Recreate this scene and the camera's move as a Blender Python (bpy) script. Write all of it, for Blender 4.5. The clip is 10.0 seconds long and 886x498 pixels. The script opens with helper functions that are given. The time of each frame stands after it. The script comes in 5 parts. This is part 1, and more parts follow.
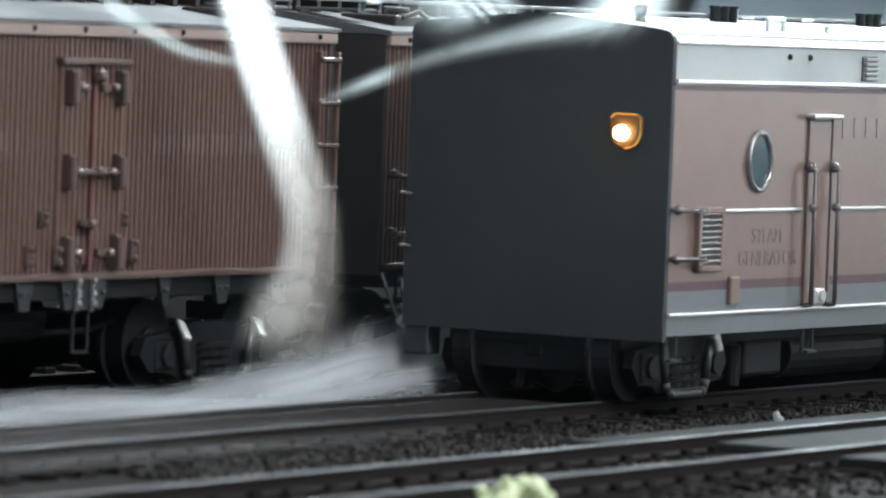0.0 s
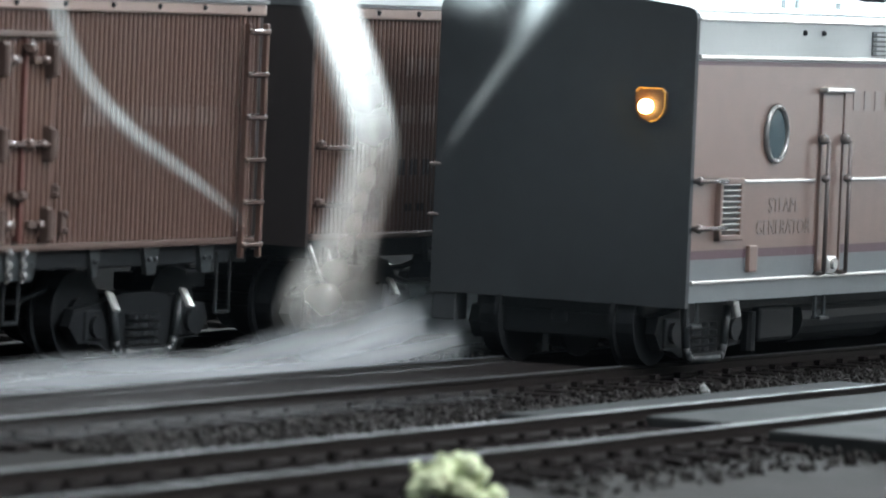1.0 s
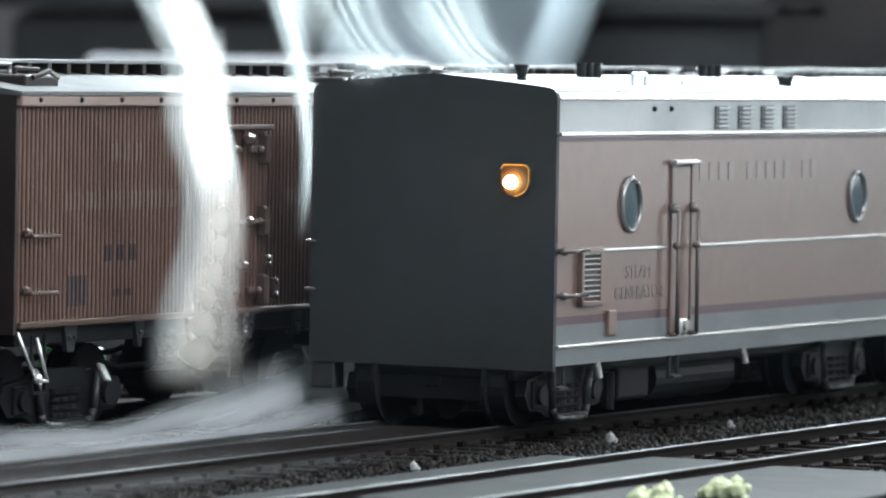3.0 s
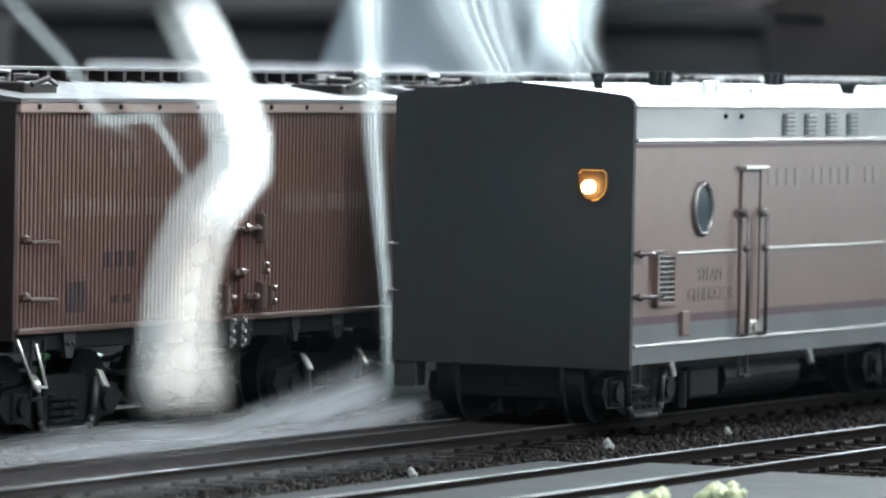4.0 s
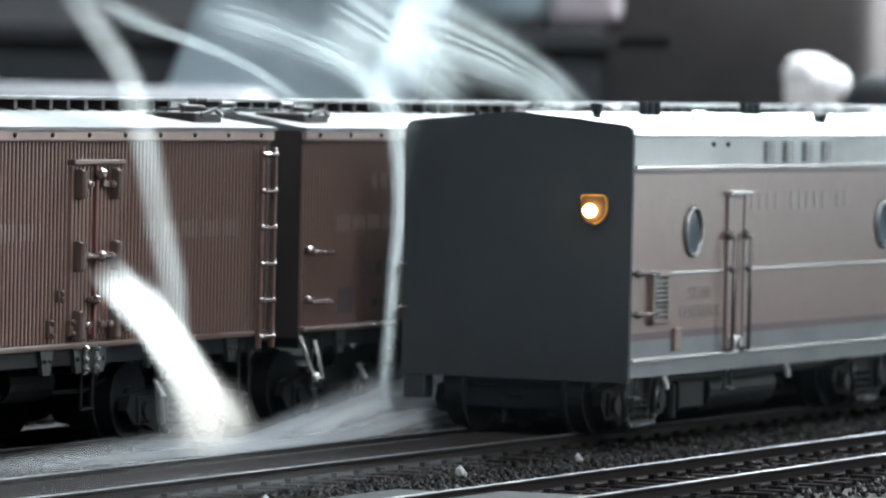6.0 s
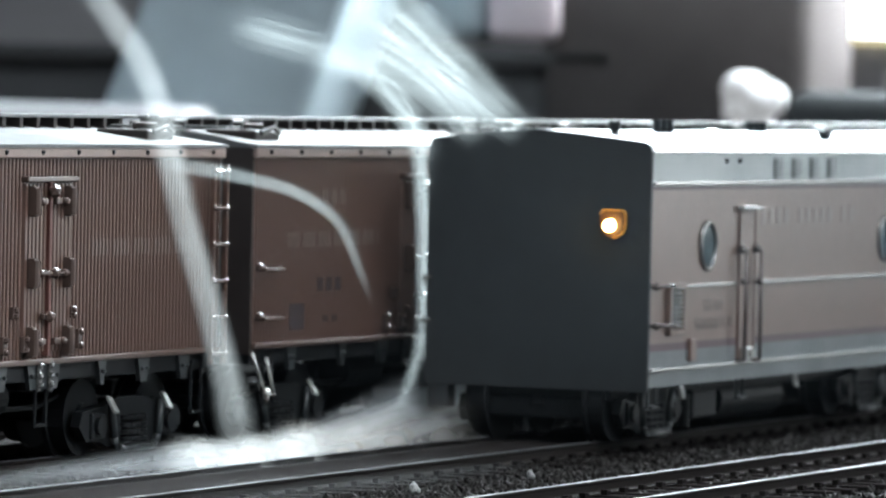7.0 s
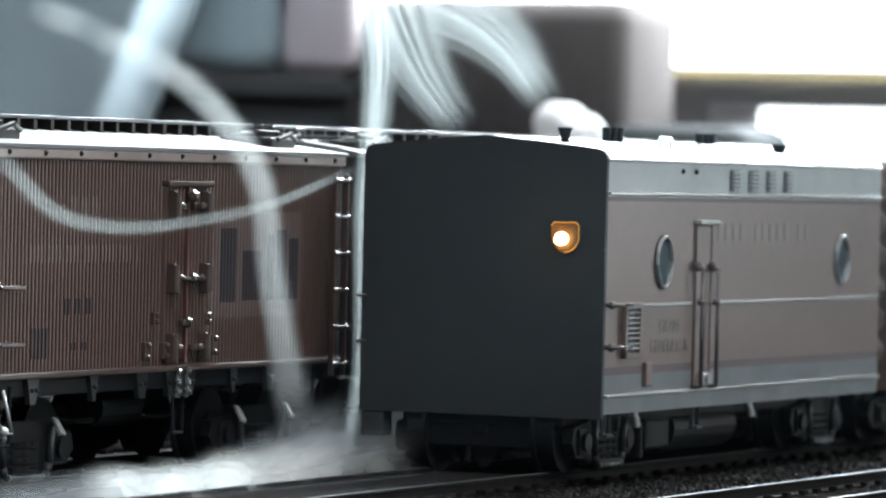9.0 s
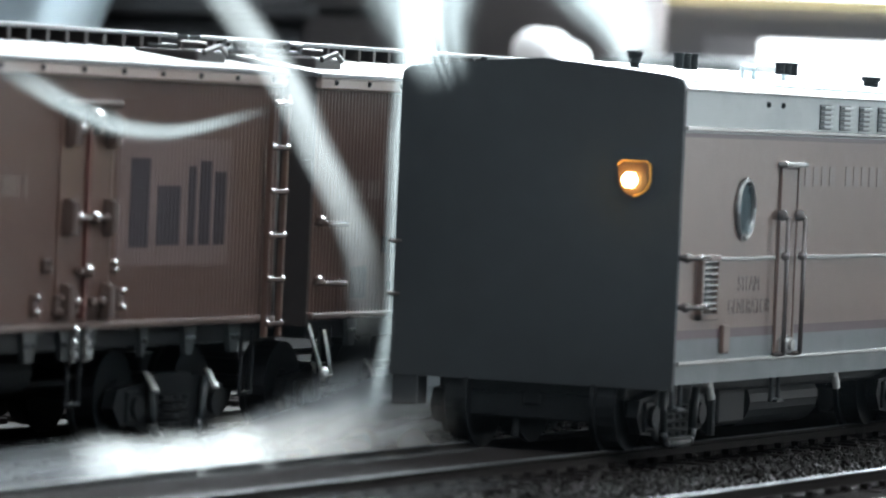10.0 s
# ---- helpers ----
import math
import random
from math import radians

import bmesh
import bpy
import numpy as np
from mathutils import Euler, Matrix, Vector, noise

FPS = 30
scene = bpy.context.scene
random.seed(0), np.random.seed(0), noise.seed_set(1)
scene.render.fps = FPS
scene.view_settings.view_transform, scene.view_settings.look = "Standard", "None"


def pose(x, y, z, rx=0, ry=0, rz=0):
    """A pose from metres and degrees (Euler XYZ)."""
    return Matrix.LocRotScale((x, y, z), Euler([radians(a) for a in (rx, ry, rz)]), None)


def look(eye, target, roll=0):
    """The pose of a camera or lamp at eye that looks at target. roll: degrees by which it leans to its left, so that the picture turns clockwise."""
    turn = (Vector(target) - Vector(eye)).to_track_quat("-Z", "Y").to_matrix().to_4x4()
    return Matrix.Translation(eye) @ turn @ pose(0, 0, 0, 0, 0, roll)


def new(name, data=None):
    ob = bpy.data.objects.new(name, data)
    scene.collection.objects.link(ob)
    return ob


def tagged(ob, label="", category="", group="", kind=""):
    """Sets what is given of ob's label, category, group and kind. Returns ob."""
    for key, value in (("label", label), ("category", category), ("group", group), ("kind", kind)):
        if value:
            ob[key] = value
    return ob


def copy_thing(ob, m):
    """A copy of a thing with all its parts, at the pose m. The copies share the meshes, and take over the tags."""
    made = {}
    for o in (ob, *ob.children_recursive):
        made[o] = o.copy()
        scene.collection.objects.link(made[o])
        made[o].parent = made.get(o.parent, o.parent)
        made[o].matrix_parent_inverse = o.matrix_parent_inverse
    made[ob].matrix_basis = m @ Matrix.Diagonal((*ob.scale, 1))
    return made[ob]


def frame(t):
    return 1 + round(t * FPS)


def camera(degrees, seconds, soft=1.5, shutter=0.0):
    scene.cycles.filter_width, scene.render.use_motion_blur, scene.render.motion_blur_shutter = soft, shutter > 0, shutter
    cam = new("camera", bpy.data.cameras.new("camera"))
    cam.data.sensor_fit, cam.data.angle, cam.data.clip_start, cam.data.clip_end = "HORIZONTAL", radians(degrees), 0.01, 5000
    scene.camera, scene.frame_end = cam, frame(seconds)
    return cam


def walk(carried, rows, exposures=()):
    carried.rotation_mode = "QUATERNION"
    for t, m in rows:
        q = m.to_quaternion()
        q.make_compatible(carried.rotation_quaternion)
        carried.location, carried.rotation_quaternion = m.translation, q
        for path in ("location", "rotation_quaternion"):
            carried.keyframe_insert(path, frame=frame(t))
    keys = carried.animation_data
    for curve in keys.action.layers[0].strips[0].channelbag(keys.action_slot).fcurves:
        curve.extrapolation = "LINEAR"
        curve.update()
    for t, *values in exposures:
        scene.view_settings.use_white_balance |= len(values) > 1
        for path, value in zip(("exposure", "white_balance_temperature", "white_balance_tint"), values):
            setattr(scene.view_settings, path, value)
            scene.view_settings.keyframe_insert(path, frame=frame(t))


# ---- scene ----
# All lengths below are in millimetres of the model (HO, 1:87); U turns them into metres.
U = 0.001

cam = camera(9.0, 10.0, soft=2.0)
cam.data.dof.use_dof = True
cam.data.dof.focus_distance = 0.71
cam.data.dof.aperture_fstop = 68.0
PATH = [
    (0, (-573.62, -325.04, 44.97), (-56.96, -20.93, 20.87), 2.18),
    (0.5, (-573.63, -321.87, 45.51), (-54.46, -22.22, 19.61), 2.44),
    (1, (-576.38, -322.87, 46.92), (-54.54, -28.13, 18.45), 2.38),
    (1.5, (-575.67, -322.16, 48.27), (-49.74, -34.57, 21.98), 1.79),
    (2, (-576.56, -323.37, 49.79), (-44.82, -46.55, 25.04), 1.58),
    (2.5, (-576.24, -325.84, 49.65), (-41.23, -55.16, 27.32), 1.06),
    (4, (-578.83, -328.86, 48.98), (-43.69, -58.25, 29.14), 1.03),
    (4.5, (-579.05, -327.53, 49.8), (-42.48, -59.84, 28.93), 1.33),
    (5, (-580.82, -329.09, 51.04), (-42.55, -64.87, 29.65), 1.01),
    (5.5, (-581.9, -329.29, 50.89), (-41.36, -69.62, 31.13), 1.09),
    (7, (-585.77, -325.89, 50.83), (-39.64, -77.92, 34.79), 1.20),
    (7.5, (-588.14, -325.79, 50.53), (-39.86, -82.58, 35.32), 1.21),
    (8, (-586.81, -323.98, 48.91), (-34.24, -90.53, 35.87), 1.16),
    (8.5, (-551.3, -310.94, 43.82), (2.95, -81.31, 34.82), 1.11),
    (9, (-481.92, -285.18, 41.19), (72.21, -55.23, 33.25), 1.37),
    (9.5, (-420.73, -260.07, 39.51), (133.92, -31.48, 29.47), 1.79),
    (10, (-360.7, -236.95, 39.64), (194.44, -9.78, 25.24), 2.50),
]
walk(cam, [(t, look([v * U for v in eye], [v * U for v in target], roll)) for t, eye, target, roll in PATH],
     [(0.0, 0.38), (2.5, 0.5), (5.5, 0.52), (7.5, 0.48), (9.0, 0.28), (10.0, 0.56)])

# ---- world, daylight, window lamps and added fill lamps ----
world = bpy.data.worlds.new("world")
scene.world = world
world.use_nodes = True
sky = world.node_tree.nodes.new("ShaderNodeTexSky")
sky.sky_type = "NISHITA"
sky.sun_disc = False
sky.sun_elevation = radians(35)
sky.sun_rotation = radians(70)
back = world.node_tree.nodes["Background"]
back.inputs[1].default_value = 0.12
world.node_tree.links.new(sky.outputs[0], back.inputs[0])


def area(name, eye, target, w, h, power, colour):
    data = bpy.data.lights.new(name, "AREA")
    data.shape, data.size, data.size_y, data.energy, data.color = "RECTANGLE", w * U, h * U, power, colour
    ob = new(name, data)
    ob.matrix_world = look([v * U for v in eye], [v * U for v in target])
    return ob


area("window_light", (888, 95, 415), (0, 20, 20), 270, 660, 34.0, (0.84, 0.95, 1.0))
# Fill added from the viewer's side; no window is seen there.
side_light = area("fill_light_side", (-160, -596, 430), (-110, 10, 20), 300, 320, 0.44, (0.96, 0.97, 1.0))
side_light.data.spread = radians(44)  # narrowed so that the fill falls off along the train
area("window_light_front", (888, -430, 190), (60, -20, 20), 240, 340, 0.22, (0.88, 0.96, 1.0))
area("window_light_back", (-200, 1385, 480), (0, 30, 30), 800, 400, 0.8, (0.86, 0.95, 1.0))
# Overhead fill, added to brighten the tops and the fog.
area("fill_light_top", (-220, -400, 895), (-60, -60, 0), 380, 280, 2.7, (0.93, 0.97, 1.0))

# ---- materials ----
def material(name, colour, rough=0.6, metal=0.0, grain=0.0, scale=400.0, bump=0.0, stain=0.0, stain_colour=(0.05, 0.045, 0.04), spec=0.5, vary=0.0, emit=None):
    """A surface with fine grain, broad stains, relief and an optional change from piece to piece."""
    m = bpy.data.materials.new(name)
    m.use_nodes = True
    n, l = m.node_tree.nodes, m.node_tree.links
    b = n["Principled BSDF"]
    b.inputs["Roughness"].default_value = rough
    b.inputs["Metallic"].default_value = metal
    b.inputs["Specular IOR Level"].default_value = spec
    co = n.new("ShaderNodeTexCoord")
    base = n.new("ShaderNodeRGB")
    base.outputs[0].default_value = (*colour, 1)
    out = base.outputs[0]

    def mix(fac, a, c, kind="MIX"):
        x = n.new("ShaderNodeMix")
        x.data_type, x.blend_type = "RGBA", kind
        if isinstance(fac, float):
            x.inputs[0].default_value = fac
        else:
            l.new(fac, x.inputs[0])
        l.new(a, x.inputs[6])
        if isinstance(c, tuple):
            x.inputs[7].default_value = (*c, 1)
        else:
            l.new(c, x.inputs[7])
        return x.outputs[2]

    def ramp(src, lo, hi, a=0.0, c=1.0):
        x = n.new("ShaderNodeMapRange")
        x.inputs[1].default_value, x.inputs[2].default_value, x.inputs[3].default_value, x.inputs[4].default_value = lo, hi, a, c
        l.new(src, x.inputs[0])
        return x.outputs[0]

    fine = n.new("ShaderNodeTexNoise")
    fine.inputs["Scale"].default_value, fine.inputs["Detail"].default_value = scale, 6
    l.new(co.outputs["Object"], fine.inputs["Vector"])
    broad = n.new("ShaderNodeTexNoise")
    broad.inputs["Scale"].default_value, broad.inputs["Detail"].default_value = scale / 9, 5
    l.new(co.outputs["Object"], broad.inputs["Vector"])
    if grain:
        out = mix(ramp(fine.outputs[0], 0.3, 0.7, 0.0, grain), out, tuple(c * 0.45 for c in colour))
    if stain:
        out = mix(ramp(broad.outputs[0], 0.48, 0.72, 0.0, stain), out, stain_colour)
        l.new(ramp(broad.outputs[0], 0.4, 0.7, rough, min(1.0, rough + 0.25)), b.inputs["Roughness"])
    if vary:
        info = n.new("ShaderNodeObjectInfo")
        geo = n.new("ShaderNodeNewGeometry")
        add = n.new("ShaderNodeMath")
        add.operation = "ADD"
        l.new(info.outputs["Random"], add.inputs[0])
        l.new(geo.outputs["Random Per Island"], add.inputs[1])
        fr = n.new("ShaderNodeMath")
        fr.operation = "FRACT"
        l.new(add.outputs[0], fr.inputs[0])
        out = mix(ramp(fr.outputs[0], 0.0, 1.0, 0.0, vary), out, tuple(min(1, c * 2.2 + 0.02) for c in colour))
    l.new(out, b.inputs["Base Color"])
    if bump:
        bp = n.new("ShaderNodeBump")
        bp.inputs["Strength"].default_value, bp.inputs["Distance"].default_value = bump, 0.0004
        l.new(fine.outputs[0], bp.inputs["Height"])
        l.new(bp.outputs[0], b.inputs["Normal"])
    if emit:
        b.inputs["Emission Color"].default_value = (*emit[:3], 1)
        b.inputs["Emission Strength"].default_value = emit[3]
    return m


BLACK = material("black_paint", (0.022, 0.0268, 0.0305), 0.55, grain=0.3, stain=0.3, stain_colour=(0.04, 0.042, 0.043))
TAN = material("tan_paint", (0.155, 0.100, 0.081), 0.30, grain=0.25, scale=420, spec=0.6)
# One silver in two tones: letterboard painted paler for its light from above.
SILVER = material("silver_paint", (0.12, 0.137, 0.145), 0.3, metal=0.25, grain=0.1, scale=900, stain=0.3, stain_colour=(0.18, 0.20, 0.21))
LETTERBOARD_LIT = material("letterboard_lit", (0.34, 0.375, 0.375), 0.3, metal=0.1, grain=0.1, scale=900, stain=0.3, stain_colour=(0.29, 0.32, 0.32))
RIM = material("rim_metal", (0.26, 0.26, 0.255), 0.2, metal=0.7, grain=0.1)
STRIPE = material("maroon_stripe", (0.065, 0.028, 0.038), 0.4, grain=0.1)
TRIM = material("trim_silver", (0.62, 0.62, 0.60), 0.22, metal=0.6, grain=0.1)
# Roof colour raised to carry the bloom of the window on it.
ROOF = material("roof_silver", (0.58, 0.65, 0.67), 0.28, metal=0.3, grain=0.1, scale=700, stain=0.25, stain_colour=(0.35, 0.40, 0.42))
FAINT = material("faint_letter", (0.15, 0.11, 0.096), 0.31, spec=0.7)
RAISED = material("raised_letter", (0.115, 0.085, 0.076), 0.3)
REEFER = material("freight_brown", (0.090, 0.052, 0.041), 0.33, grain=0.2, scale=800, bump=0.03)
REEFER_ROOF = material("freight_roof", (0.085, 0.09, 0.095), 0.4, grain=0.25, stain=0.5, stain_colour=(0.17, 0.17, 0.17))
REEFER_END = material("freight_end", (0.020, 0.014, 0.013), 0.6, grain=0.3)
RUSTLINE = material("door_seam_red", (0.09, 0.034, 0.028), 0.5)
HARDWARE = material("brown_hardware", (0.085, 0.06, 0.052), 0.24, grain=0.2)
UNDER = material("under_black", (0.009, 0.0105, 0.012), 0.55, grain=0.3, spec=0.14)
GREYSILL = material("sill_grey", (0.02, 0.024, 0.026), 0.4, grain=0.2)
STEEL = material("rail_steel", (0.05, 0.055, 0.06), 0.6, metal=0.1, spec=0.12, grain=0.2, stain=0.3)
RAILSIDE = material("rail_rust", (0.013, 0.011, 0.0105), 0.8, metal=0.0, grain=0.3, spec=0.05)
TIE = material("tie_plastic", (0.012, 0.0105, 0.0105), 1.0, grain=0.4, bump=0.1, vary=0.3, spec=0.0)
BALLAST = material("ballast", (0.0105, 0.0095, 0.0092), 0.8, grain=0.4, vary=0.9, spec=0.06)
EARTH = material("earth_bed", (0.014, 0.0125, 0.012), 0.9, grain=0.5, scale=300, bump=0.3, stain=0.5, stain_colour=(0.028, 0.026, 0.025), spec=0.02)
PLANK = material("grey_road_panel", (0.021, 0.023, 0.024), 0.85, grain=0.4, scale=160, bump=0.4, stain=0.7, stain_colour=(0.05, 0.053, 0.054), spec=0.03)
GLASS = material("porthole_glass", (0.05, 0.08, 0.09), 0.06)
GHOST = material("faded_letter", (0.145, 0.105, 0.093), 0.5, grain=0.4, scale=1500)
NAVY = material("dark_letter", (0.036, 0.028, 0.034), 0.8, grain=0.3, scale=1500)
ROSE = material("faded_panel", (0.138, 0.094, 0.086), 0.45, grain=0.2)
GREEN = material("green_plastic", (0.02, 0.22, 0.07), 0.4)
BULB = material("bulb_glow", (1.0, 0.9, 0.6), 0.4, emit=(1.0, 0.66, 0.22, 34.0))
# Housing and rim carry the bulb's amber halo in their colour and emission.
HOUSING_GLOW = material("housing_glow", (0.075, 0.034, 0.008), 0.5, grain=0.2)
AMBER = material("amber_halo", (0.5, 0.25, 0.03), 0.4, emit=(1.0, 0.55, 0.10, 0.22))
DARKSCREEN = material("dark_screen", (0.02, 0.02, 0.021), 0.9, grain=0.3, scale=100, spec=0.1)
FASCIA = material("fascia_paint", (0.25, 0.19, 0.17), 0.35, grain=0.2, stain=0.3, stain_colour=(0.16, 0.12, 0.11))
WIRE = material("dark_wire", (0.12, 0.10, 0.095), 0.25, metal=0.3)
PEBBLE = material("pale_pebble", (0.26, 0.27, 0.27), 0.7, grain=0.3)
PAPER = material("pale_paper", (0.5, 0.5, 0.52), 0.8, grain=0.2, scale=60)
GREYCLOTH = material("grey_cloth", (0.065, 0.057, 0.056), 1.0, grain=0.3, scale=60, spec=0.0)
BLACKCASE = material("black_case", (0.012, 0.013, 0.014), 0.8, grain=0.2, scale=60, spec=0.1)
LICHEN = material("pale_lichen", (0.40, 0.45, 0.28), 0.8, grain=0.3, vary=0.3)
WALLPAINT = material("room_wall", (0.42, 0.43, 0.44), 0.8, grain=0.15, scale=20)
CEILPAINT = material("ceiling_paint", (0.7, 0.71, 0.72), 0.8, grain=0.1, scale=20)
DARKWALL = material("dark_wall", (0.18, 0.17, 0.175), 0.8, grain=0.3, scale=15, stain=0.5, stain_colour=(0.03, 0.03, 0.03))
SKYGLOW = material("daylight", (0.9, 0.95, 1.0), 0.9, emit=(0.93, 0.98, 1.0, 3.0))
FRINGE = material("warm_fringe", (0.8, 0.66, 0.36), 0.4, grain=0.2)
PALEBLUE = material("pale_blue_cloth", (0.42, 0.50, 0.54), 0.8, grain=0.2, scale=60, stain=0.3, stain_colour=(0.22, 0.27, 0.3))
PINKCARD = material("pale_pink_card", (0.62, 0.52, 0.55), 0.7, grain=0.1, scale=60)
DARKGREY = material("dark_grey_cloth", (0.05, 0.05, 0.053), 0.8, grain=0.3, scale=60)
BLOB_GLOW = material("blob_glow", (0.16, 0.16, 0.16), 0.8, emit=(0.95, 0.97, 1.0, 0.25))


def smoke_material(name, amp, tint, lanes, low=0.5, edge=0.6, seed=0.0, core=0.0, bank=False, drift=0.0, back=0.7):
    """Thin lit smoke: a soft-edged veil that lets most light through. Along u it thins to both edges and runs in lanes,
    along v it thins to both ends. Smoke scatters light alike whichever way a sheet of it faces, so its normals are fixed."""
    m = bpy.data.materials.new(name)
    m.use_nodes = True
    n, l = m.node_tree.nodes, m.node_tree.links
    n.remove(n["Principled BSDF"])
    out = n["Material Output"]
    uv = n.new("ShaderNodeUVMap")
    sep = n.new("ShaderNodeSeparateXYZ")
    l.new(uv.outputs[0], sep.inputs[0])

    def op(kind, a, b=None, c=None, clamp=False):
        x = n.new("ShaderNodeMath")
        x.operation, x.use_clamp = kind, clamp
        for i, v in enumerate((a, b, c)):
            if v is None:
                continue
            if isinstance(v, (int, float)):
                x.inputs[i].default_value = v
            else:
                l.new(v, x.inputs[i])
        return x.outputs[0]

    def ramp(src, lo, hi, a=0.0, b=1.0, kind="SMOOTHSTEP"):
        x = n.new("ShaderNodeMapRange")
        x.interpolation_type = kind
        for k, v in enumerate((lo, hi, a, b)):
            x.inputs[k + 1].default_value = v
        l.new(src, x.inputs[0])
        return x.outputs[0]

    u, v = sep.outputs[0], sep.outputs[1]
    info = n.new("ShaderNodeObjectInfo")
    vec = n.new("ShaderNodeCombineXYZ")
    l.new(op("MULTIPLY", u, float(lanes)), vec.inputs[0])
    l.new(op("MULTIPLY", v, drift), vec.inputs[1])
    vec.inputs[2].default_value = seed
    if bank:
        l.new(op("MULTIPLY_ADD", info.outputs["Random"], 37.0, seed), vec.inputs[2])
    tex = n.new("ShaderNodeTexNoise")
    tex.inputs["Scale"].default_value, tex.inputs["Detail"].default_value = 1.0, 1.5
    l.new(vec.outputs[0], tex.inputs["Vector"])
    lane = ramp(tex.outputs[0], 0.32, 0.68, low, 1.0)
    if bank:  # dense under a soft upper edge, thinning towards the ground and to both ends
        lift = op("MULTIPLY_ADD", op("SUBTRACT", tex.outputs[0], 0.5), 0.22, u)
        across = op("MULTIPLY", ramp(lift, 1.0, 1.0 - edge), ramp(u, 0.0, 0.75))
        along = op("MULTIPLY", ramp(v, 0.0, 0.6), ramp(v, 1.0, 0.85))
    else:
        off = op("ABSOLUTE", op("MULTIPLY_ADD", u, 2.0, -1.0))
        across = ramp(off, 1.0, 1.0 - edge)
        if core:  # a bright thread inside the stream
            across = op("MULTIPLY", across, ramp(op("ABSOLUTE", op("SUBTRACT", u, 0.5 + 0.1 * math.sin(seed))), 0.3, 0.0, 1.0 - core, 1.0))
        along = op("MULTIPLY_ADD", op("COSINE", op("MULTIPLY_ADD", v, 2 * math.pi, -math.pi)), 0.5, 0.5)
        along = op("MULTIPLY", along, op("MULTIPLY_ADD", info.outputs["Random"], 0.3, 0.85))
    alpha = op("MULTIPLY", op("MULTIPLY", op("MULTIPLY", across, along), lane), amp, clamp=True)
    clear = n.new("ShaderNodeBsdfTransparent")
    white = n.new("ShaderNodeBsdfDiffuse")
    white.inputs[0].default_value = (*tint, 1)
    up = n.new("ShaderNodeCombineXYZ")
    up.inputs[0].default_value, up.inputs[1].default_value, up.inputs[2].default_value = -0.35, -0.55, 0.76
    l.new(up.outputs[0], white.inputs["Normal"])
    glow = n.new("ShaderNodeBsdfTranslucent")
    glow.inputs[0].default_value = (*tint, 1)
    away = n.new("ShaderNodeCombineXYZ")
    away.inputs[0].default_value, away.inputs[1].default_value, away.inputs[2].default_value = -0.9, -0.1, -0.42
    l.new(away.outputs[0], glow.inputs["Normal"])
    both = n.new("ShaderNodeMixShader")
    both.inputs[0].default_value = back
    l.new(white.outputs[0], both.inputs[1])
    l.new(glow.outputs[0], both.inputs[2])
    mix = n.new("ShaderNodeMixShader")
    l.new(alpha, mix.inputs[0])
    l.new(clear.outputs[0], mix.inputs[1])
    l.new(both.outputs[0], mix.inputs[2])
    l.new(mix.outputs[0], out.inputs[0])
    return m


scene.cycles.transparent_max_bounces = 32  # many thin veils lie behind one another
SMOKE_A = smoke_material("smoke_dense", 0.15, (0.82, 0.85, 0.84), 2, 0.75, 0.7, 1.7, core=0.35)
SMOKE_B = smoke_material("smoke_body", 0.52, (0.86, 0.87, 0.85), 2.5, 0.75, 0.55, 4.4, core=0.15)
# Lower column thinner, with a dim beige tint for the weaker light there.
SMOKE_FOOT_DIM = smoke_material("smoke_foot_dim", 0.42, (0.76, 0.72, 0.67), 2.5, 0.75, 0.6, 4.4, core=0.2)
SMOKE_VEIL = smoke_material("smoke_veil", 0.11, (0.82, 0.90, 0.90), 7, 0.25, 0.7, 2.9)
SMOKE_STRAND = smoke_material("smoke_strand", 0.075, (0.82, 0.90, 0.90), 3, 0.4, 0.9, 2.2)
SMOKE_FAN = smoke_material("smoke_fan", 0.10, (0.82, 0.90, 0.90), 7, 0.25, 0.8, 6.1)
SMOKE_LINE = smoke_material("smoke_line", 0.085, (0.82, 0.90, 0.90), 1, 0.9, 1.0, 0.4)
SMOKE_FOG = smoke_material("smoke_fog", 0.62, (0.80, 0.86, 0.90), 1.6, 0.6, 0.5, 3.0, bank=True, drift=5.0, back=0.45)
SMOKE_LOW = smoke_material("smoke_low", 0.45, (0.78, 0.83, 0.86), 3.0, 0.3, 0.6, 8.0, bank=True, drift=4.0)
# Bluish veil added to raise the dark tones like glare and thin haze.
HAZE_LIFT = smoke_material("haze_lift", 0.07, (0.62, 0.76, 0.86), 1.0, 0.7, 0.9, 5.0, bank=True, drift=1.5)


# ---- mesh helpers ----
def box(bm, x0, x1, y0, y1, z0, z1, bevel=0.0, mat=0):
    r = bmesh.ops.create_cube(bm, size=1.0, matrix=Matrix.Translation(((x0 + x1) / 2 * U, (y0 + y1) / 2 * U, (z0 + z1) / 2 * U)) @ Matrix.Diagonal((abs(x1 - x0) * U, abs(y1 - y0) * U, abs(z1 - z0) * U, 1)))
    faces = {f for v in r["verts"] for f in v.link_faces}
    for f in faces:
        f.material_index = mat
    if bevel:
        edges = list({e for v in r["verts"] for e in v.link_edges})
        bmesh.ops.bevel(bm, geom=edges, offset=bevel * U, segments=2, affect="EDGES", profile=0.5, clamp_overlap=True)
    return bm


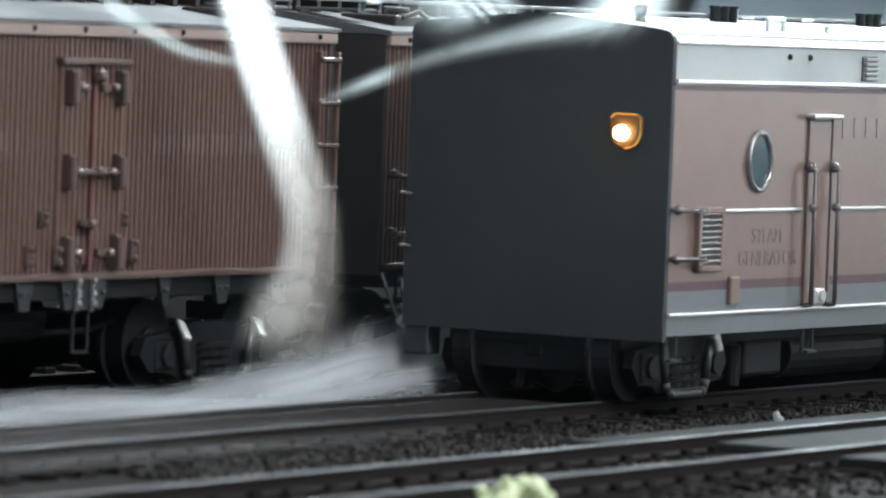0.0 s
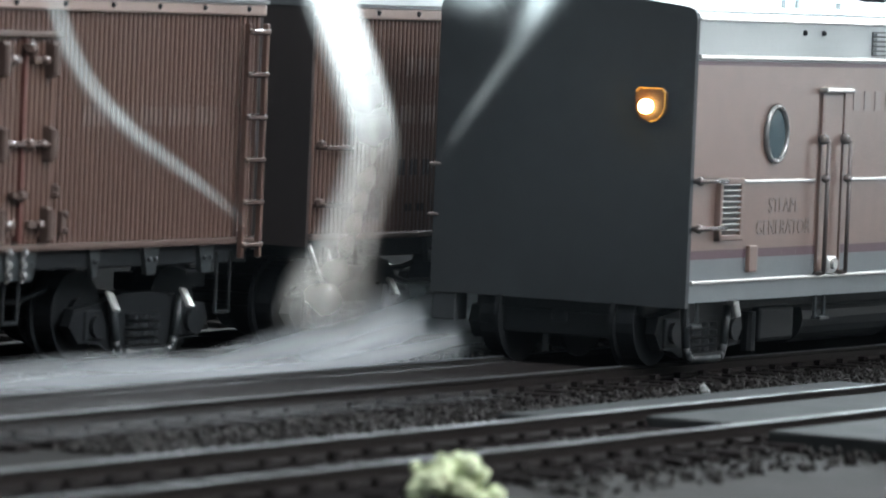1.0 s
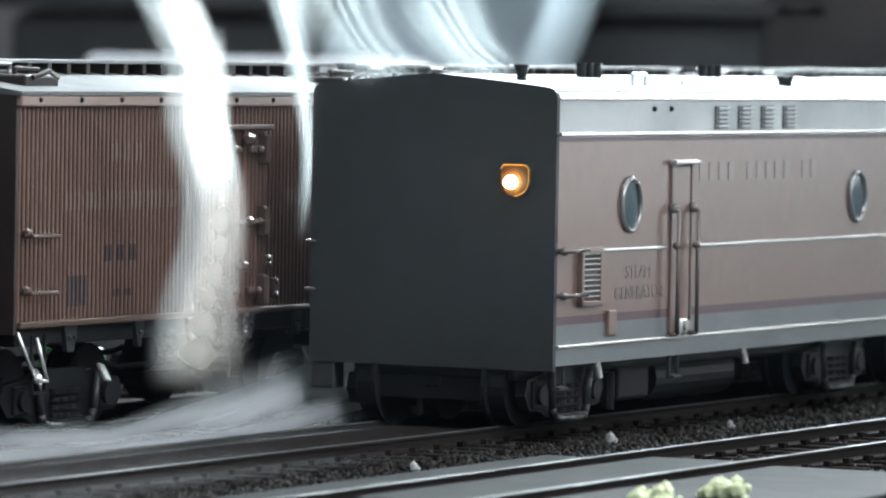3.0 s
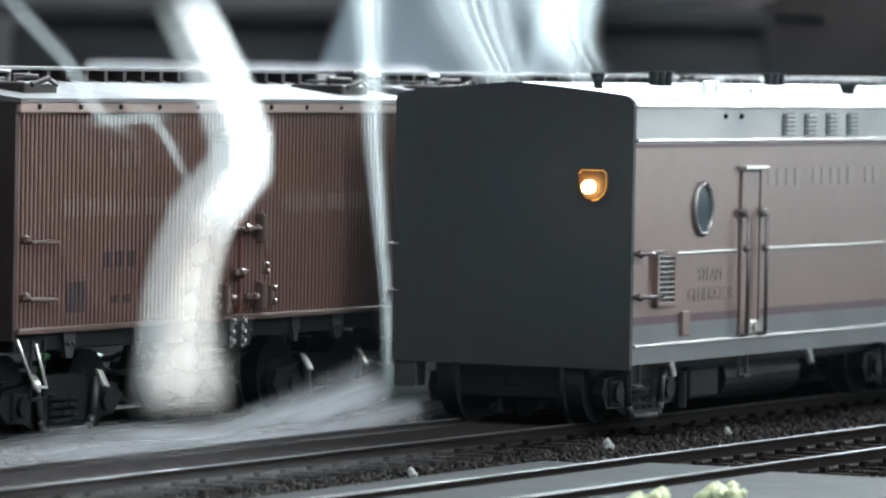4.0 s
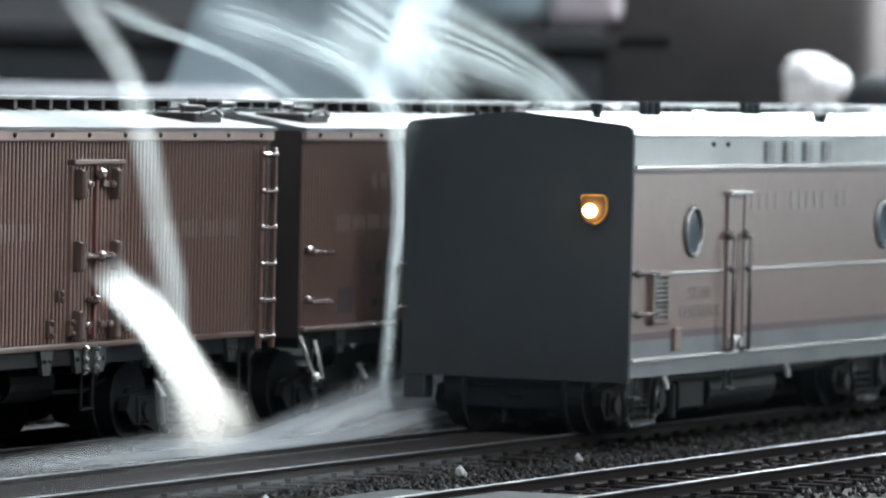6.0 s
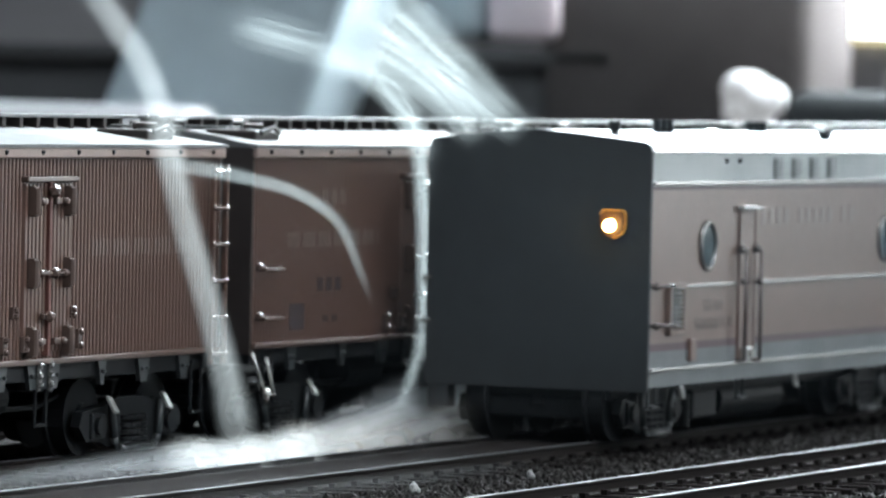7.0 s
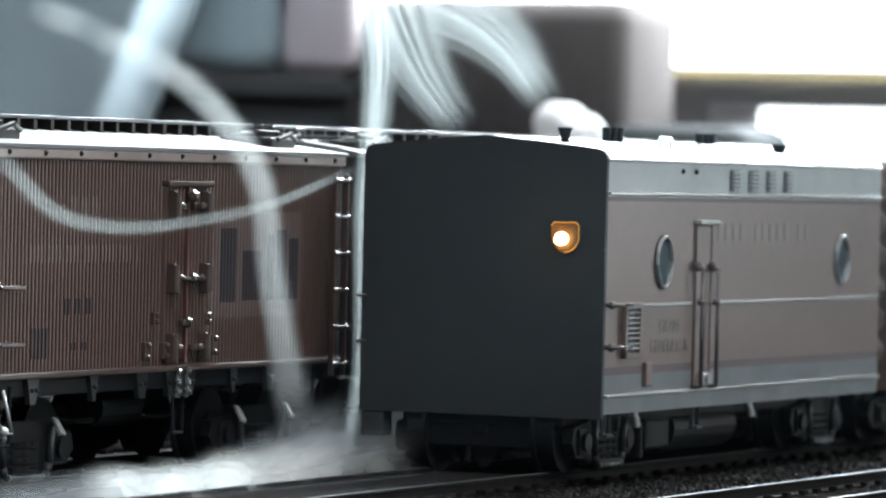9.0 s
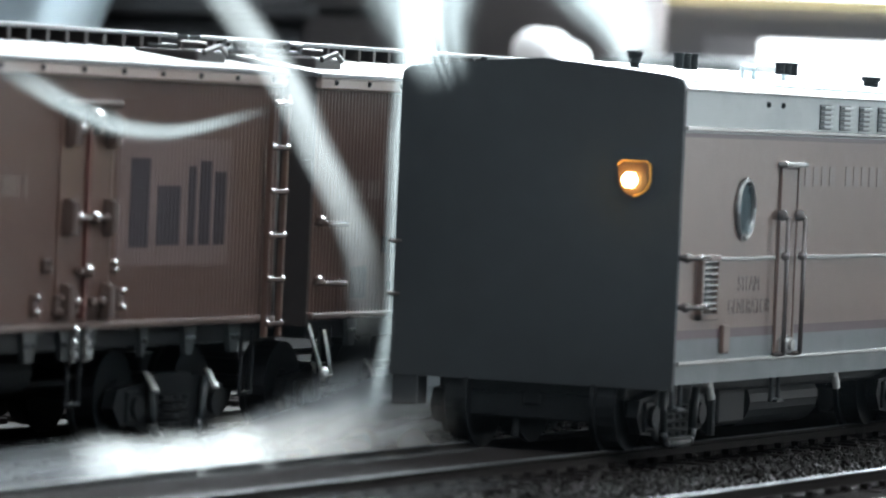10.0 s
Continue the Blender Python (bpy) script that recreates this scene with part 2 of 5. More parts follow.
def cyl(bm, a, b, r, n=12, r2=None):
    a, b = Vector(a) * U, Vector(b) * U
    d = b - a
    m = Matrix.Translation((a + b) / 2) @ d.to_track_quat("Z", "Y").to_matrix().to_4x4()
    bmesh.ops.create_cone(bm, cap_ends=True, segments=n, radius1=r * U, radius2=(r if r2 is None else r2) * U, depth=d.length, matrix=m)
    return bm


def rod(bm, pts, r, n=6):
    for a, b in zip(pts, pts[1:]):
        cyl(bm, a, b, r, n)
    for p in pts[1:-1]:
        bmesh.ops.create_icosphere(bm, subdivisions=1, radius=r * U, matrix=Matrix.Translation(Vector(p) * U))
    return bm


def ball(bm, p, r, sub=2, sx=1, sy=1, sz=1):
    bmesh.ops.create_icosphere(bm, subdivisions=sub, radius=r * U, matrix=Matrix.Translation(Vector(p) * U) @ Matrix.Diagonal((sx, sy, sz, 1)))
    return bm


def extrude(bm, profile, x0, x1, mats=None):
    """A closed (y, z) outline drawn out along x; mats gives a slot for each side of the outline, ends take the slot 0."""
    a = [bm.verts.new((x0 * U, y * U, z * U)) for y, z in profile]
    b = [bm.verts.new((x1 * U, y * U, z * U)) for y, z in profile]
    k = len(profile)
    for i in range(k):
        f = bm.faces.new((a[i], a[(i + 1) % k], b[(i + 1) % k], b[i]))
        f.material_index = mats[i] if mats else 0
    bm.faces.new(a[::-1])
    bm.faces.new(b)
    bmesh.ops.recalc_face_normals(bm, faces=bm.faces)
    return bm


def part(name, bm, mat, parent=None, label="", smooth=False):
    me = bpy.data.meshes.new(name)
    bm.to_mesh(me)
    bm.free()
    for m in mat if isinstance(mat, (list, tuple)) else [mat]:
        me.materials.append(m)
    if smooth:
        for p in me.polygons:
            p.use_smooth = True
    ob = new(name, me)
    ob.parent = parent
    if label:
        ob["label"] = label
    return ob


def shared(name, ob, parent, m):
    """One more object on the mesh of ob."""
    o = new(name, ob.data)
    o.parent = parent
    o.matrix_basis = m
    return o


def shift(x, y, z):
    return Matrix.Translation((x * U, y * U, z * U))


def B():
    return bmesh.new()


# ---- the setting: layout board, room shell, tracks ----
bm = B()
box(bm, -1500, 900, -1200, 1400, -40, -1.2)
ground = tagged(part("ground", bm, EARTH), "dark brown scenic ground of a model railway board", "ground", kind="structure")


def slab(name, x0, x1, y0, y1, z0, z1, mat, label, category="wall"):
    bm = B()
    box(bm, x0, x1, y0, y1, z0, z1)
    return tagged(part(name, bm, mat), label, category, kind="structure")


slab("wall_west", -1540, -1500, -1240, 1440, -40, 900, WALLPAINT, "plain dim wall behind the viewer")
bm = B()
for x0, x1, y0, y1 in ((-1540, -430, -1240, 1440), (-10, 940, -1240, 1440), (-430, -10, -1240, -560), (-430, -10, -240, 1440)):
    box(bm, x0, x1, y0, y1, 900, 940)
tagged(part("ceiling", bm, CEILPAINT), "plain pale ceiling with an added opening for the fill light", "ceiling", kind="structure")


def wall_with_hole(name, axis, at, lo, hi, holes, mat, label):
    """A wall of thickness 40 across axis, with rectangular openings (a0, a1, z0, z1)."""
    bm = B()
    cuts = sorted({lo, hi, *(v for h in holes for v in h[:2])})
    for a, b in zip(cuts, cuts[1:]):
        spans = [(-40, 900)]
        for h in holes:
            if h[0] <= a and b <= h[1]:
                spans = [s for s0, s1 in spans for s in ((s0, min(s1, h[2])), (max(s0, h[3]), s1)) if s[1] > s[0]]
        for z0, z1 in spans:
            if axis == "x":
                box(bm, at, at + 40, a, b, z0, z1)
            else:
                box(bm, a, b, at, at + 40, z0, z1)
    return tagged(part(name, bm, mat), label, "wall", kind="structure")


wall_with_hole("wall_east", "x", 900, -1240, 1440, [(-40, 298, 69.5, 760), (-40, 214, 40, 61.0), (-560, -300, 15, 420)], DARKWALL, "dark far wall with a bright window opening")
wall_with_hole("wall_south", "y", -640, -1500, 900, [(-320, 0, 265, 595)], WALLPAINT, "dim side wall with an added opening for the fill light")
wall_with_hole("wall_north", "y", 1400, -1500, 900, [(-600, 200, 280, 680)], WALLPAINT, "dim wall behind the freight cars")
slab("backdrop", 1100, 1110, -1600, 1600, -40, 1200, SKYGLOW, "bright overcast daylight outside the window", "sky")
# Yellow strips stand in for the warm blurred fringe along the window edge.
slab("window_frame_1", 893, 899, -40, 299.5, 68.5, 70.5, FRINGE, "pale yellow strip imitating the warm fringe below the window", "window frame")
slab("window_frame_2", 893, 899, 297, 299.5, 70.5, 760, FRINGE, "pale yellow strip imitating the warm fringe beside the window", "window frame")

# Added screen: keeps bright lit ground from showing under the freight cars.
slab("retaining_wall", -500, 860, 112, 117, -1.2, 30, DARKSCREEN, "low dark screen added behind the far track", "wall")


def track(name, y, x0, x1, tie_from, tie_to, label, gauge=16.5):
    """Two rails with head, web and foot on separate ties."""
    t = new(name)
    tagged(t, label, "track", kind="structure")
    for s in (-1, 1):
        c = y + s * (gauge / 2 + 0.35)
        bm = B()
        extrude(bm, [(c - 0.85, -0.45), (c + 0.85, -0.45), (c + 0.85, -0.2), (c + 0.2, 0.1), (c + 0.2, 0.95), (c + 0.38, 1.1), (c + 0.38, 1.4), (c + 0.25, 1.5), (c - 0.25, 1.5), (c - 0.38, 1.4), (c - 0.38, 1.1), (c - 0.2, 0.95), (c - 0.2, 0.1), (c - 0.85, -0.2)], x0, x1,
                [1, 1, 1, 1, 1, 1, 0, 0, 0, 1, 1, 1, 1, 1])
        part("rail", bm, [STEEL, RAILSIDE], t)
    bm = B()
    box(bm, -1.3, 1.3, y - 15, y + 15, -1.4, -0.4, 0.2)
    for dy in (-1, 1):
        for s in (-1, 1):
            box(bm, -0.7, 0.7, y + dy * 8.6 + s * 1.2 - 0.45, y + dy * 8.6 + s * 1.2 + 0.45, -0.4, 0.25, 0.1)
    first = part("tie", bm, TIE, t)
    first.matrix_basis = shift(tie_from, 0, 0)
    x = tie_from + 6.6
    while x < tie_to:
        shared("tie", first, t, shift(x, 0, 0) @ pose(0, 0, 0, 0, 0, random.uniform(-0.8, 0.8)))
        x += 6.6
    return t


track("track_passenger", 0.0, -600, 895, -160, 780, "black plastic ties and worn steel rails under the passenger car")
bm = B()
box(bm, -150, 420, -6.4, 6.4, -0.9, 1.0, 0.2)
tagged(part("road_panel", bm, TIE), "dark smooth filler laid between the rails", "road panel", "grey road panels")
track("track_freight", 43.6, -600, 895, -160, 780, "black plastic ties and steel rails under the freight cars")
track("track_near", -50.0, -400, 895, -160, 780, "black ties and bright steel rails in the foreground")
track("track_far", 92.0, -600, 895, 0, 700, "black ties and steel rails behind the freight cars")

# ballast: small stones strewn between the ties
bm = B()
rnd = random.Random(4)


def stone(bm, x, y, z, r):
    q = Euler((rnd.random() * 6, rnd.random() * 6, rnd.random() * 6)).to_matrix().to_4x4()
    m = Matrix.Translation((x * U, y * U, z * U)) @ q @ Matrix.Diagonal((r * U, r * U * rnd.uniform(0.6, 1), r * U * rnd.uniform(0.5, 0.9), 1))
    v = [bm.verts.new(m @ Vector(p)) for p in ((1, 0.2, 0), (-1, 0, 0.2), (0.1, 1, 0), (0, -1, -0.1), (0, 0.1, 1), (0.1, 0, -1))]
    for a, b, c in ((0, 2, 4), (2, 1, 4), (1, 3, 4), (3, 0, 4), (2, 0, 5), (1, 2, 5), (3, 1, 5), (0, 3, 5)):
        bm.faces.new((v[a], v[b], v[c]))


for i in range(26000):
    x = rnd.uniform(-110, 520)
    y = rnd.choice((rnd.gauss(-20, 5), rnd.uniform(-30, 14), rnd.uniform(26, 64), rnd.uniform(-76, -28)))
    stone(bm, x, y, -1.1 + 0.5 * rnd.random(), rnd.uniform(0.35, 0.8))
tagged(part("ballast", bm, BALLAST), "loose dark grey and brown ballast stones between the tracks", "ballast", kind="stuff")


# ---- the steam generator car ----
def roof_line(half, eave, peak, drop=1.2):
    """(y, z) from the near eave over the peak to the far eave."""
    near = [(-half, eave - drop), (-half + 0.15, eave - 0.55), (-half + 0.55, eave - 0.1), (-half + 1.3, eave + 0.15)]
    k = len(near)
    mid = [(-half + 1.3 + (half - 1.3) * i / 4, eave + 0.15 + (peak - eave - 0.15) * (i / 4) ** 0.9) for i in range(1, 5)]
    pts = near + mid
    return pts + [(-y, z) for y, z in reversed(pts[:-1])]


CAR_LEN, HALF, SILL = 117.3, 17.45, 9.6


def porthole(x, z, parent, y=-HALF, r=3.3):
    p = new("porthole")
    p.parent = parent
    p.matrix_basis = shift(x, y, z) @ Matrix.Diagonal((0.84, 1, 1, 1))
    bm = B()
    N, K = 36, 10
    ring = [[bm.verts.new(((r + 0.1 + 0.38 * math.cos(b)) * math.cos(a) * U, (-0.2 - 0.38 * math.sin(b)) * U, (r + 0.1 + 0.38 * math.cos(b)) * math.sin(a) * U)) for b in [2 * math.pi * j / K for j in range(K)]] for a in [2 * math.pi * i / N for i in range(N)]]
    for i in range(N):
        for j in range(K):
            bm.faces.new((ring[i][j], ring[(i + 1) % N][j], ring[(i + 1) % N][(j + 1) % K], ring[i][(j + 1) % K]))
    bmesh.ops.recalc_face_normals(bm, faces=bm.faces)
    frame_ob = part("rim", bm, RIM, p, "polished metal rim", smooth=True)
    bm = B()
    cyl(bm, (0, -0.12, 0), (0, 0.4, 0), r, 36)
    part("pane", bm, GLASS, p, "dark glossy glass")
    return p


def truck(parent, x, name="truck", bright=False, ax=10.2):
    """A four-wheel truck: side frames with boxes and springs, axles, wheels."""
    t = new(name)
    t.parent = parent
    t.matrix_basis = shift(x, 0, 0)
    k = ax / 10.2
    for s in (-1, 1):
        y = s * 12.2
        bm = B()
        extrude_xz = [(-15, 5.6), (-13, 3.6), (-9, 3.4), (-7, 2.6), (-3.6, 2.2), (3.6, 2.2), (7, 2.6), (9, 3.4), (13, 3.6), (15, 5.6), (14, 7.6), (8, 8.2), (4, 9.2), (-4, 9.2), (-8, 8.2), (-14, 7.6)]
        a = [bm.verts.new((px * k * U, (y - 0.7) * U, pz * U)) for px, pz in extrude_xz]
        b = [bm.verts.new((px * k * U, (y + 0.7) * U, pz * U)) for px, pz in extrude_xz]
        count = len(a)
        for i in range(count):
            bm.faces.new((a[i], a[(i + 1) % count], b[(i + 1) % count], b[i]))
        bm.faces.new(a[::-1])
        bm.faces.new(b)
        bmesh.ops.recalc_face_normals(bm, faces=bm.faces)
        fr = part("side_frame", bm, UNDER, t)
        bm = B()
        for bx in (-ax, ax):
            box(bm, bx - 1.9, bx + 1.9, y + s * 0.5 - 0.6, y + s * 0.5 + 0.9 * (1 if s > 0 else 0) + (0.1 if s < 0 else 0), 3.8, 7.4, 0.3)
            cyl(bm, (bx, y, 5.6), (bx, y + s * 1.7, 5.6), 1.3, 14)
        for bx in (-2.2, 0, 2.2):
            for zz in (3.2, 4.2, 5.2, 6.2):
                cyl(bm, (bx, y + s * 1.0, zz), (bx, y + s * 1.0, zz + 0.55), 0.95, 10)
        box(bm, -4, 4, y + s * 1.0 - 0.9, y + s * 1.0 + 0.9, 2.2, 3.1, 0.2)
        part("journal_box", bm, UNDER, t)
        bm = B()
        yy = y + s * 1.5
        rod(bm, [(px * k, yy, pz) for px, pz in ((-7.4, 8.6), (-6.4, 3.8), (-5.8, 2.7), (-4.6, 2.3), (4.6, 2.3), (5.8, 2.7), (6.4, 3.8), (7.4, 8.6))], 0.55, 8)
        # Greyer than the frame: the light on its rounded edge is in the colour.
        part("equalizer", bm, GREYSILL, t, smooth=True)
        for bx in (-8.0, 8.0) if bright else ():
            bm = B()
            box(bm, -0.75, 0.75, -0.25, 0.25, -1.3, 1.3, 0.15)
            lid = part("journal_lid", bm, TRIM, t, "shiny metal lid")
            lid.matrix_basis = shift(bx, y + s * 2.0, 8.4) @ pose(0, 0, 0, 34 * s, 10, 0)
    for at in (-ax, ax):
        bm = B()
        cyl(bm, (at, -11, 6.7), (at, 11, 6.7), 0.9, 10)
        part("axle", bm, UNDER, t)
        for s in (-1, 1):
            bm = B()
            cyl(bm, (at, s * 8.2, 6.7), (at, s * 10.6, 6.7), 5.2, 28)
            cyl(bm, (at, s * 7.6, 6.7), (at, s * 8.2, 6.7), 5.9, 28)
            cyl(bm, (at, s * 10.6, 6.7), (at, s * 11.2, 6.7), 2.0, 14)
            part("wheel", bm, [UNDER], t)
    bm = B()
    box(bm, -3.5, 3.5, -12, 12, 5.5, 9.0, 0.5)
    part("bolster", bm, UNDER, t)
    return t


def louvre(parent, x0, x1, z0, z1, n, y=-HALF, mat=TAN):
    """A framed grille with tilted slats."""
    g = new("grille")
    g.parent = parent
    bm = B()
    for a in ((x0, x0 + 0.8, z0, z1), (x1 - 0.8, x1, z0, z1), (x0, x1, z1 - 0.7, z1), (x0, x1, z0, z0 + 0.7)):
        box(bm, a[0], a[1], y - 0.75, y + 0.2, a[2], a[3], 0.12)
    part("grille_frame", bm, mat, g)
    bm = B()
    box(bm, x0 + 0.5, x1 - 0.5, y - 0.05, y + 0.2, z0 + 0.4, z1 - 0.4)
    part("backing", bm, UNDER, g)
    step = (z1 - z0 - 1.4) / n
    bm = B()
    m = pose(0, 0, 0, -38, 0, 0)
    bmesh.ops.create_cube(bm, size=1.0, matrix=m @ Matrix.Diagonal(((x1 - x0 - 1.4) * U, 0.95 * U, 0.22 * U, 1)))
    first = part("slat", bm, TRIM, g)
    for i in range(n):
        m = shift((x0 + x1) / 2, y - 0.3, z0 + 0.7 + step * (i + 0.5))
        if i == 0:
            first.matrix_basis = m
        else:
            shared("slat", first, g, m)
    return g


def text_part(name, s, size, m, parent, mat, depth=0.05, sx=1.0, label=""):
    cu = bpy.data.curves.new(name, "FONT")
    cu.body, cu.size, cu.extrude, cu.align_x, cu.align_y = s, size * U, depth * U, "CENTER", "CENTER"
    tmp = bpy.data.objects.new(name, cu)
    scene.collection.objects.link(tmp)
    bpy.context.view_layer.update()
    me = bpy.data.meshes.new_from_object(tmp)
    bpy.data.objects.remove(tmp)
    me.materials.clear()
    me.materials.append(mat)
    ob = new(name, me)
    ob.parent = parent
    ob.matrix_basis = m @ Matrix.Diagonal((sx, 1, 1, 1))
    if label:
        ob["label"] = label
    return ob


def side_bars(name, x, z, w, h, count, parent, mat, y=-HALF, proud=0.08, label=""):
    """Unreadable or left-out writing: a row of plain upright bars."""
    pitch = w / count
    bm = B()
    for i in range(count):
        if (i * 7 + count) % 6 == 5:
            continue
        a = x + i * pitch
        box(bm, a, a + pitch * 0.62, y - proud, y + 0.1, z - h / 2, z + h / 2)
    return part(name, bm, mat, parent, label)


def steam_car():
    car = new("steam_generator_car")
    tagged(car, "tan and silver passenger steam generator car with black end", "train car")
    rl = roof_line(HALF, 44.7, 46.4)
    # side bands: lower sill, silver band, maroon line, tan wall, maroon line, silver letterboard with top light in its
    # colour
    zs = [SILL, 11.9, 14.8, 15.9, 38.2, 38.75]
    near = [(-HALF, z) for z in zs]
    prof = near + rl + [(HALF, z) for z in reversed(zs)]
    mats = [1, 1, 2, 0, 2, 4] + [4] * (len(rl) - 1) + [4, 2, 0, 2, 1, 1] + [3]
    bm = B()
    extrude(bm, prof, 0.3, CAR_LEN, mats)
    part("body", bm, [TAN, SILVER, STRIPE, UNDER, LETTERBOARD_LIT], car)
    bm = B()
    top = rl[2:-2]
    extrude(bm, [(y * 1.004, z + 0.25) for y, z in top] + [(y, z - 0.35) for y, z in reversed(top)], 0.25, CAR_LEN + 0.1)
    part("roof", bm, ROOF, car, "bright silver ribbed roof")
    bm = B()
    end = [(-HALF - 0.12, SILL - 0.6)] + [(y * 1.007, z + 0.3) for y, z in rl] + [(HALF + 0.12, SILL - 0.6)]
    extrude(bm, end, -0.55, 0.3)
    part("end_wall", bm, BLACK, car, "plain matt black end wall")
    for name, z, h, out in (("eave_moulding", 39.2, 0.55, 0.45), ("belt_moulding", 24.1, 0.5, 0.45), ("sill_moulding", 12.05, 0.5, 0.5), ("roof_moulding", 43.7, 0.4, 0.3)):
        for a, b in ((13.0, 33.6), (42.6, CAR_LEN - 1)) if name == "belt_moulding" else ((0.35, CAR_LEN),):
            bm = B()
            box(bm, a, b, -HALF - out, -HALF + 0.1, z - h / 2, z + h / 2, 0.15)
            part(name, bm, TRIM, car)
    porthole(22.05, 29.9, car)
    porthole(98.6, 29.9, car)
    # side door with its drip cap, latch and wire rails
    door = new("door")
    door.parent = car
    bm = B()
    box(bm, 35.3, 40.8, -HALF - 0.22, -HALF + 0.1, 12.6, 34.9, 0.2)
    part("door_panel", bm, TAN, door)
    bm = B()
    box(bm, 34.1, 42.1, -HALF - 1.2, -HALF + 0.1, 35.0, 35.7, 0.25)
    part("drip_cap", bm, TRIM, door)
    for x in (34.9, 41.2):
        bm = B()
        box(bm, x - 0.25, x + 0.25, -HALF - 0.35, -HALF + 0.1, 12.6, 35.0, 0.1)
        part("door_jamb", bm, TAN, door)
        bm = B()
        rod(bm, [(x - 0.3, -HALF, 29.2), (x - 0.3, -HALF - 1.4, 28.8), (x - 0.3, -HALF - 1.4, 12.6), (x - 0.3, -HALF, 12.3)], 0.3)
        ball(bm, (x - 0.3, -HALF - 0.6, 29.2), 0.7)
        ball(bm, (x - 0.3, -HALF - 1.2, 24.3), 0.6)
        part("handrail", bm, WIRE, door, smooth=True)
    bm = B()
    box(bm, 36.3, 39.2, -HALF - 1.1, -HALF + 0.1, 12.4, 14.6, 0.4)
    cyl(bm, (37.7, -HALF - 1.6, 13.6), (37.7, -HALF, 13.6), 0.7, 12)
    part("latch", bm, TRIM, door)
    louvre(car, 6.5, 12.9, 17.0, 24.6, 9)
    for z in (24.3, 18.6):
        bm = B()
        rod(bm, [(0.5, -HALF, z), (0.7, -HALF - 1.3, z), (7.0, -HALF - 1.3, z), (7.2, -HALF, z)], 0.3)
        ball(bm, (0.9, -HALF - 0.8, z), 0.6)
        part("grab_iron", bm, WIRE, car, smooth=True)
    bm = B()
    box(bm, 15.3, 17.7, -HALF - 0.55, -HALF + 0.1, 13.0, 16.3, 0.2)
    part("fuse_box", bm, TAN, car)
    for x in (49.0, 56.7, 64.4, 72.0):
        g = new("vent_grille")
        g.parent = car
        bm = B()
        box(bm, x - 0.3, x + 3.8, -HALF - 0.12, -HALF + 0.1, 39.7, 42.8)
        part("backing", bm, GREYSILL, g)
        bm = B()
        box(bm, 0, 3.5, -0.6, 0.15, 0, 0.36, 0.08)
        first = part("slat", bm, LETTERBOARD_LIT, g)
        first.matrix_basis = shift(x, -HALF, 39.85)
        for i in range(1, 5):
            shared("slat", first, g, shift(x, -HALF, 39.85 + 0.6 * i))
    for x in (29.0, 34.4):
        bm = B()
        ball(bm, (x, -HALF - 0.1, 42.4), 0.38)
        part("rivet", bm, UNDER, car, smooth=True)
    text_part("lettering", "STEAM", 2.6, shift(25.0, -HALF - 0.02, 21.0) @ pose(0, 0, 0, 90, 0, 0), car, RAISED, label="embossed brown words")
    text_part("lettering", "GENERATOR", 2.6, shift(25.4, -HALF - 0.02, 18.3) @ pose(0, 0, 0, 90, 0, 0), car, RAISED, label="embossed brown words")
    side_bars("side_lettering", 44.0, 34.0, 41, 2.4, 13, car, FAINT, label="faint raised row of plain bars")
    # lamp on the end wall
    lamp = new("marker_lamp")
    lamp.parent = car
    bm = B()
    pts = [(math.cos(a) * 2.0, math.sin(a) * 2.0) for a in [math.radians(d) for d in range(-170, -9, 20)]]
    outline = [(-2.0, 1.5), (-1.5, 2.0), (1.5, 2.0), (2.0, 1.5)] + [(x, z) for x, z in reversed(pts)]
    a = [bm.verts.new((-0.55 * U, (-12.1 - x) * U, (33.2 + z) * U)) for x, z in outline]
    b = [bm.verts.new((-1.3 * U, (-12.1 - x) * U, (33.2 + z) * U)) for x, z in outline]
    for i in range(len(a)):
        bm.faces.new((a[i], a[(i + 1) % len(a)], b[(i + 1) % len(a)], b[i]))
    bm.faces.new(b)
    bmesh.ops.recalc_face_normals(bm, faces=bm.faces)
    part("housing", bm, HOUSING_GLOW, lamp, "lamp housing tinted amber for the bulb glow")
    bm = B()
    open_side = [(x, z) for x, z in outline if not (x < -0.5 and z < 0.8)]
    for p, q in zip(open_side, open_side[1:]):
        if (Vector(p) - Vector(q)).length < 4.5:
            cyl(bm, (-1.35, -12.1 - p[0], 33.2 + p[1]), (-1.35, -12.1 - q[0], 33.2 + q[1]), 0.07, 6)
    part("lens_rim", bm, AMBER, lamp, "thin amber rim made to emit for the bulb halo")
    bm = B()
    cyl(bm, (-1.1, -11.7, 33.0), (-1.9, -11.7, 33.0), 0.85, 24)
    ball(bm, (-1.9, -11.7, 33.0), 0.85, 3, 0.6)
    part("bulb", bm, BULB, lamp, "glowing warm white bulb")
    # steps, hooks and pipes below the sill
    for x in (2.6, 37.7):
        bm = B()
        rod(bm, [(x - 1.3, -HALF + 0.5, 9.8), (x - 1.3, -HALF + 0.5, 6.8), (x + 1.3, -HALF + 0.5, 6.8), (x + 1.3, -HALF + 0.5, 9.8)], 0.28)
        box(bm, x - 1.3, x + 1.3, -HALF - 0.3, -HALF + 0.9, 6.6, 6.9)
        part("step", bm, GREYSILL, car)
    for x in (14.2, 60.9):
        bm = B()
        box(bm, x - 0.9, x + 0.5, -HALF + 0.2, -HALF + 1.2, 8.9, 9.9, 0.2)
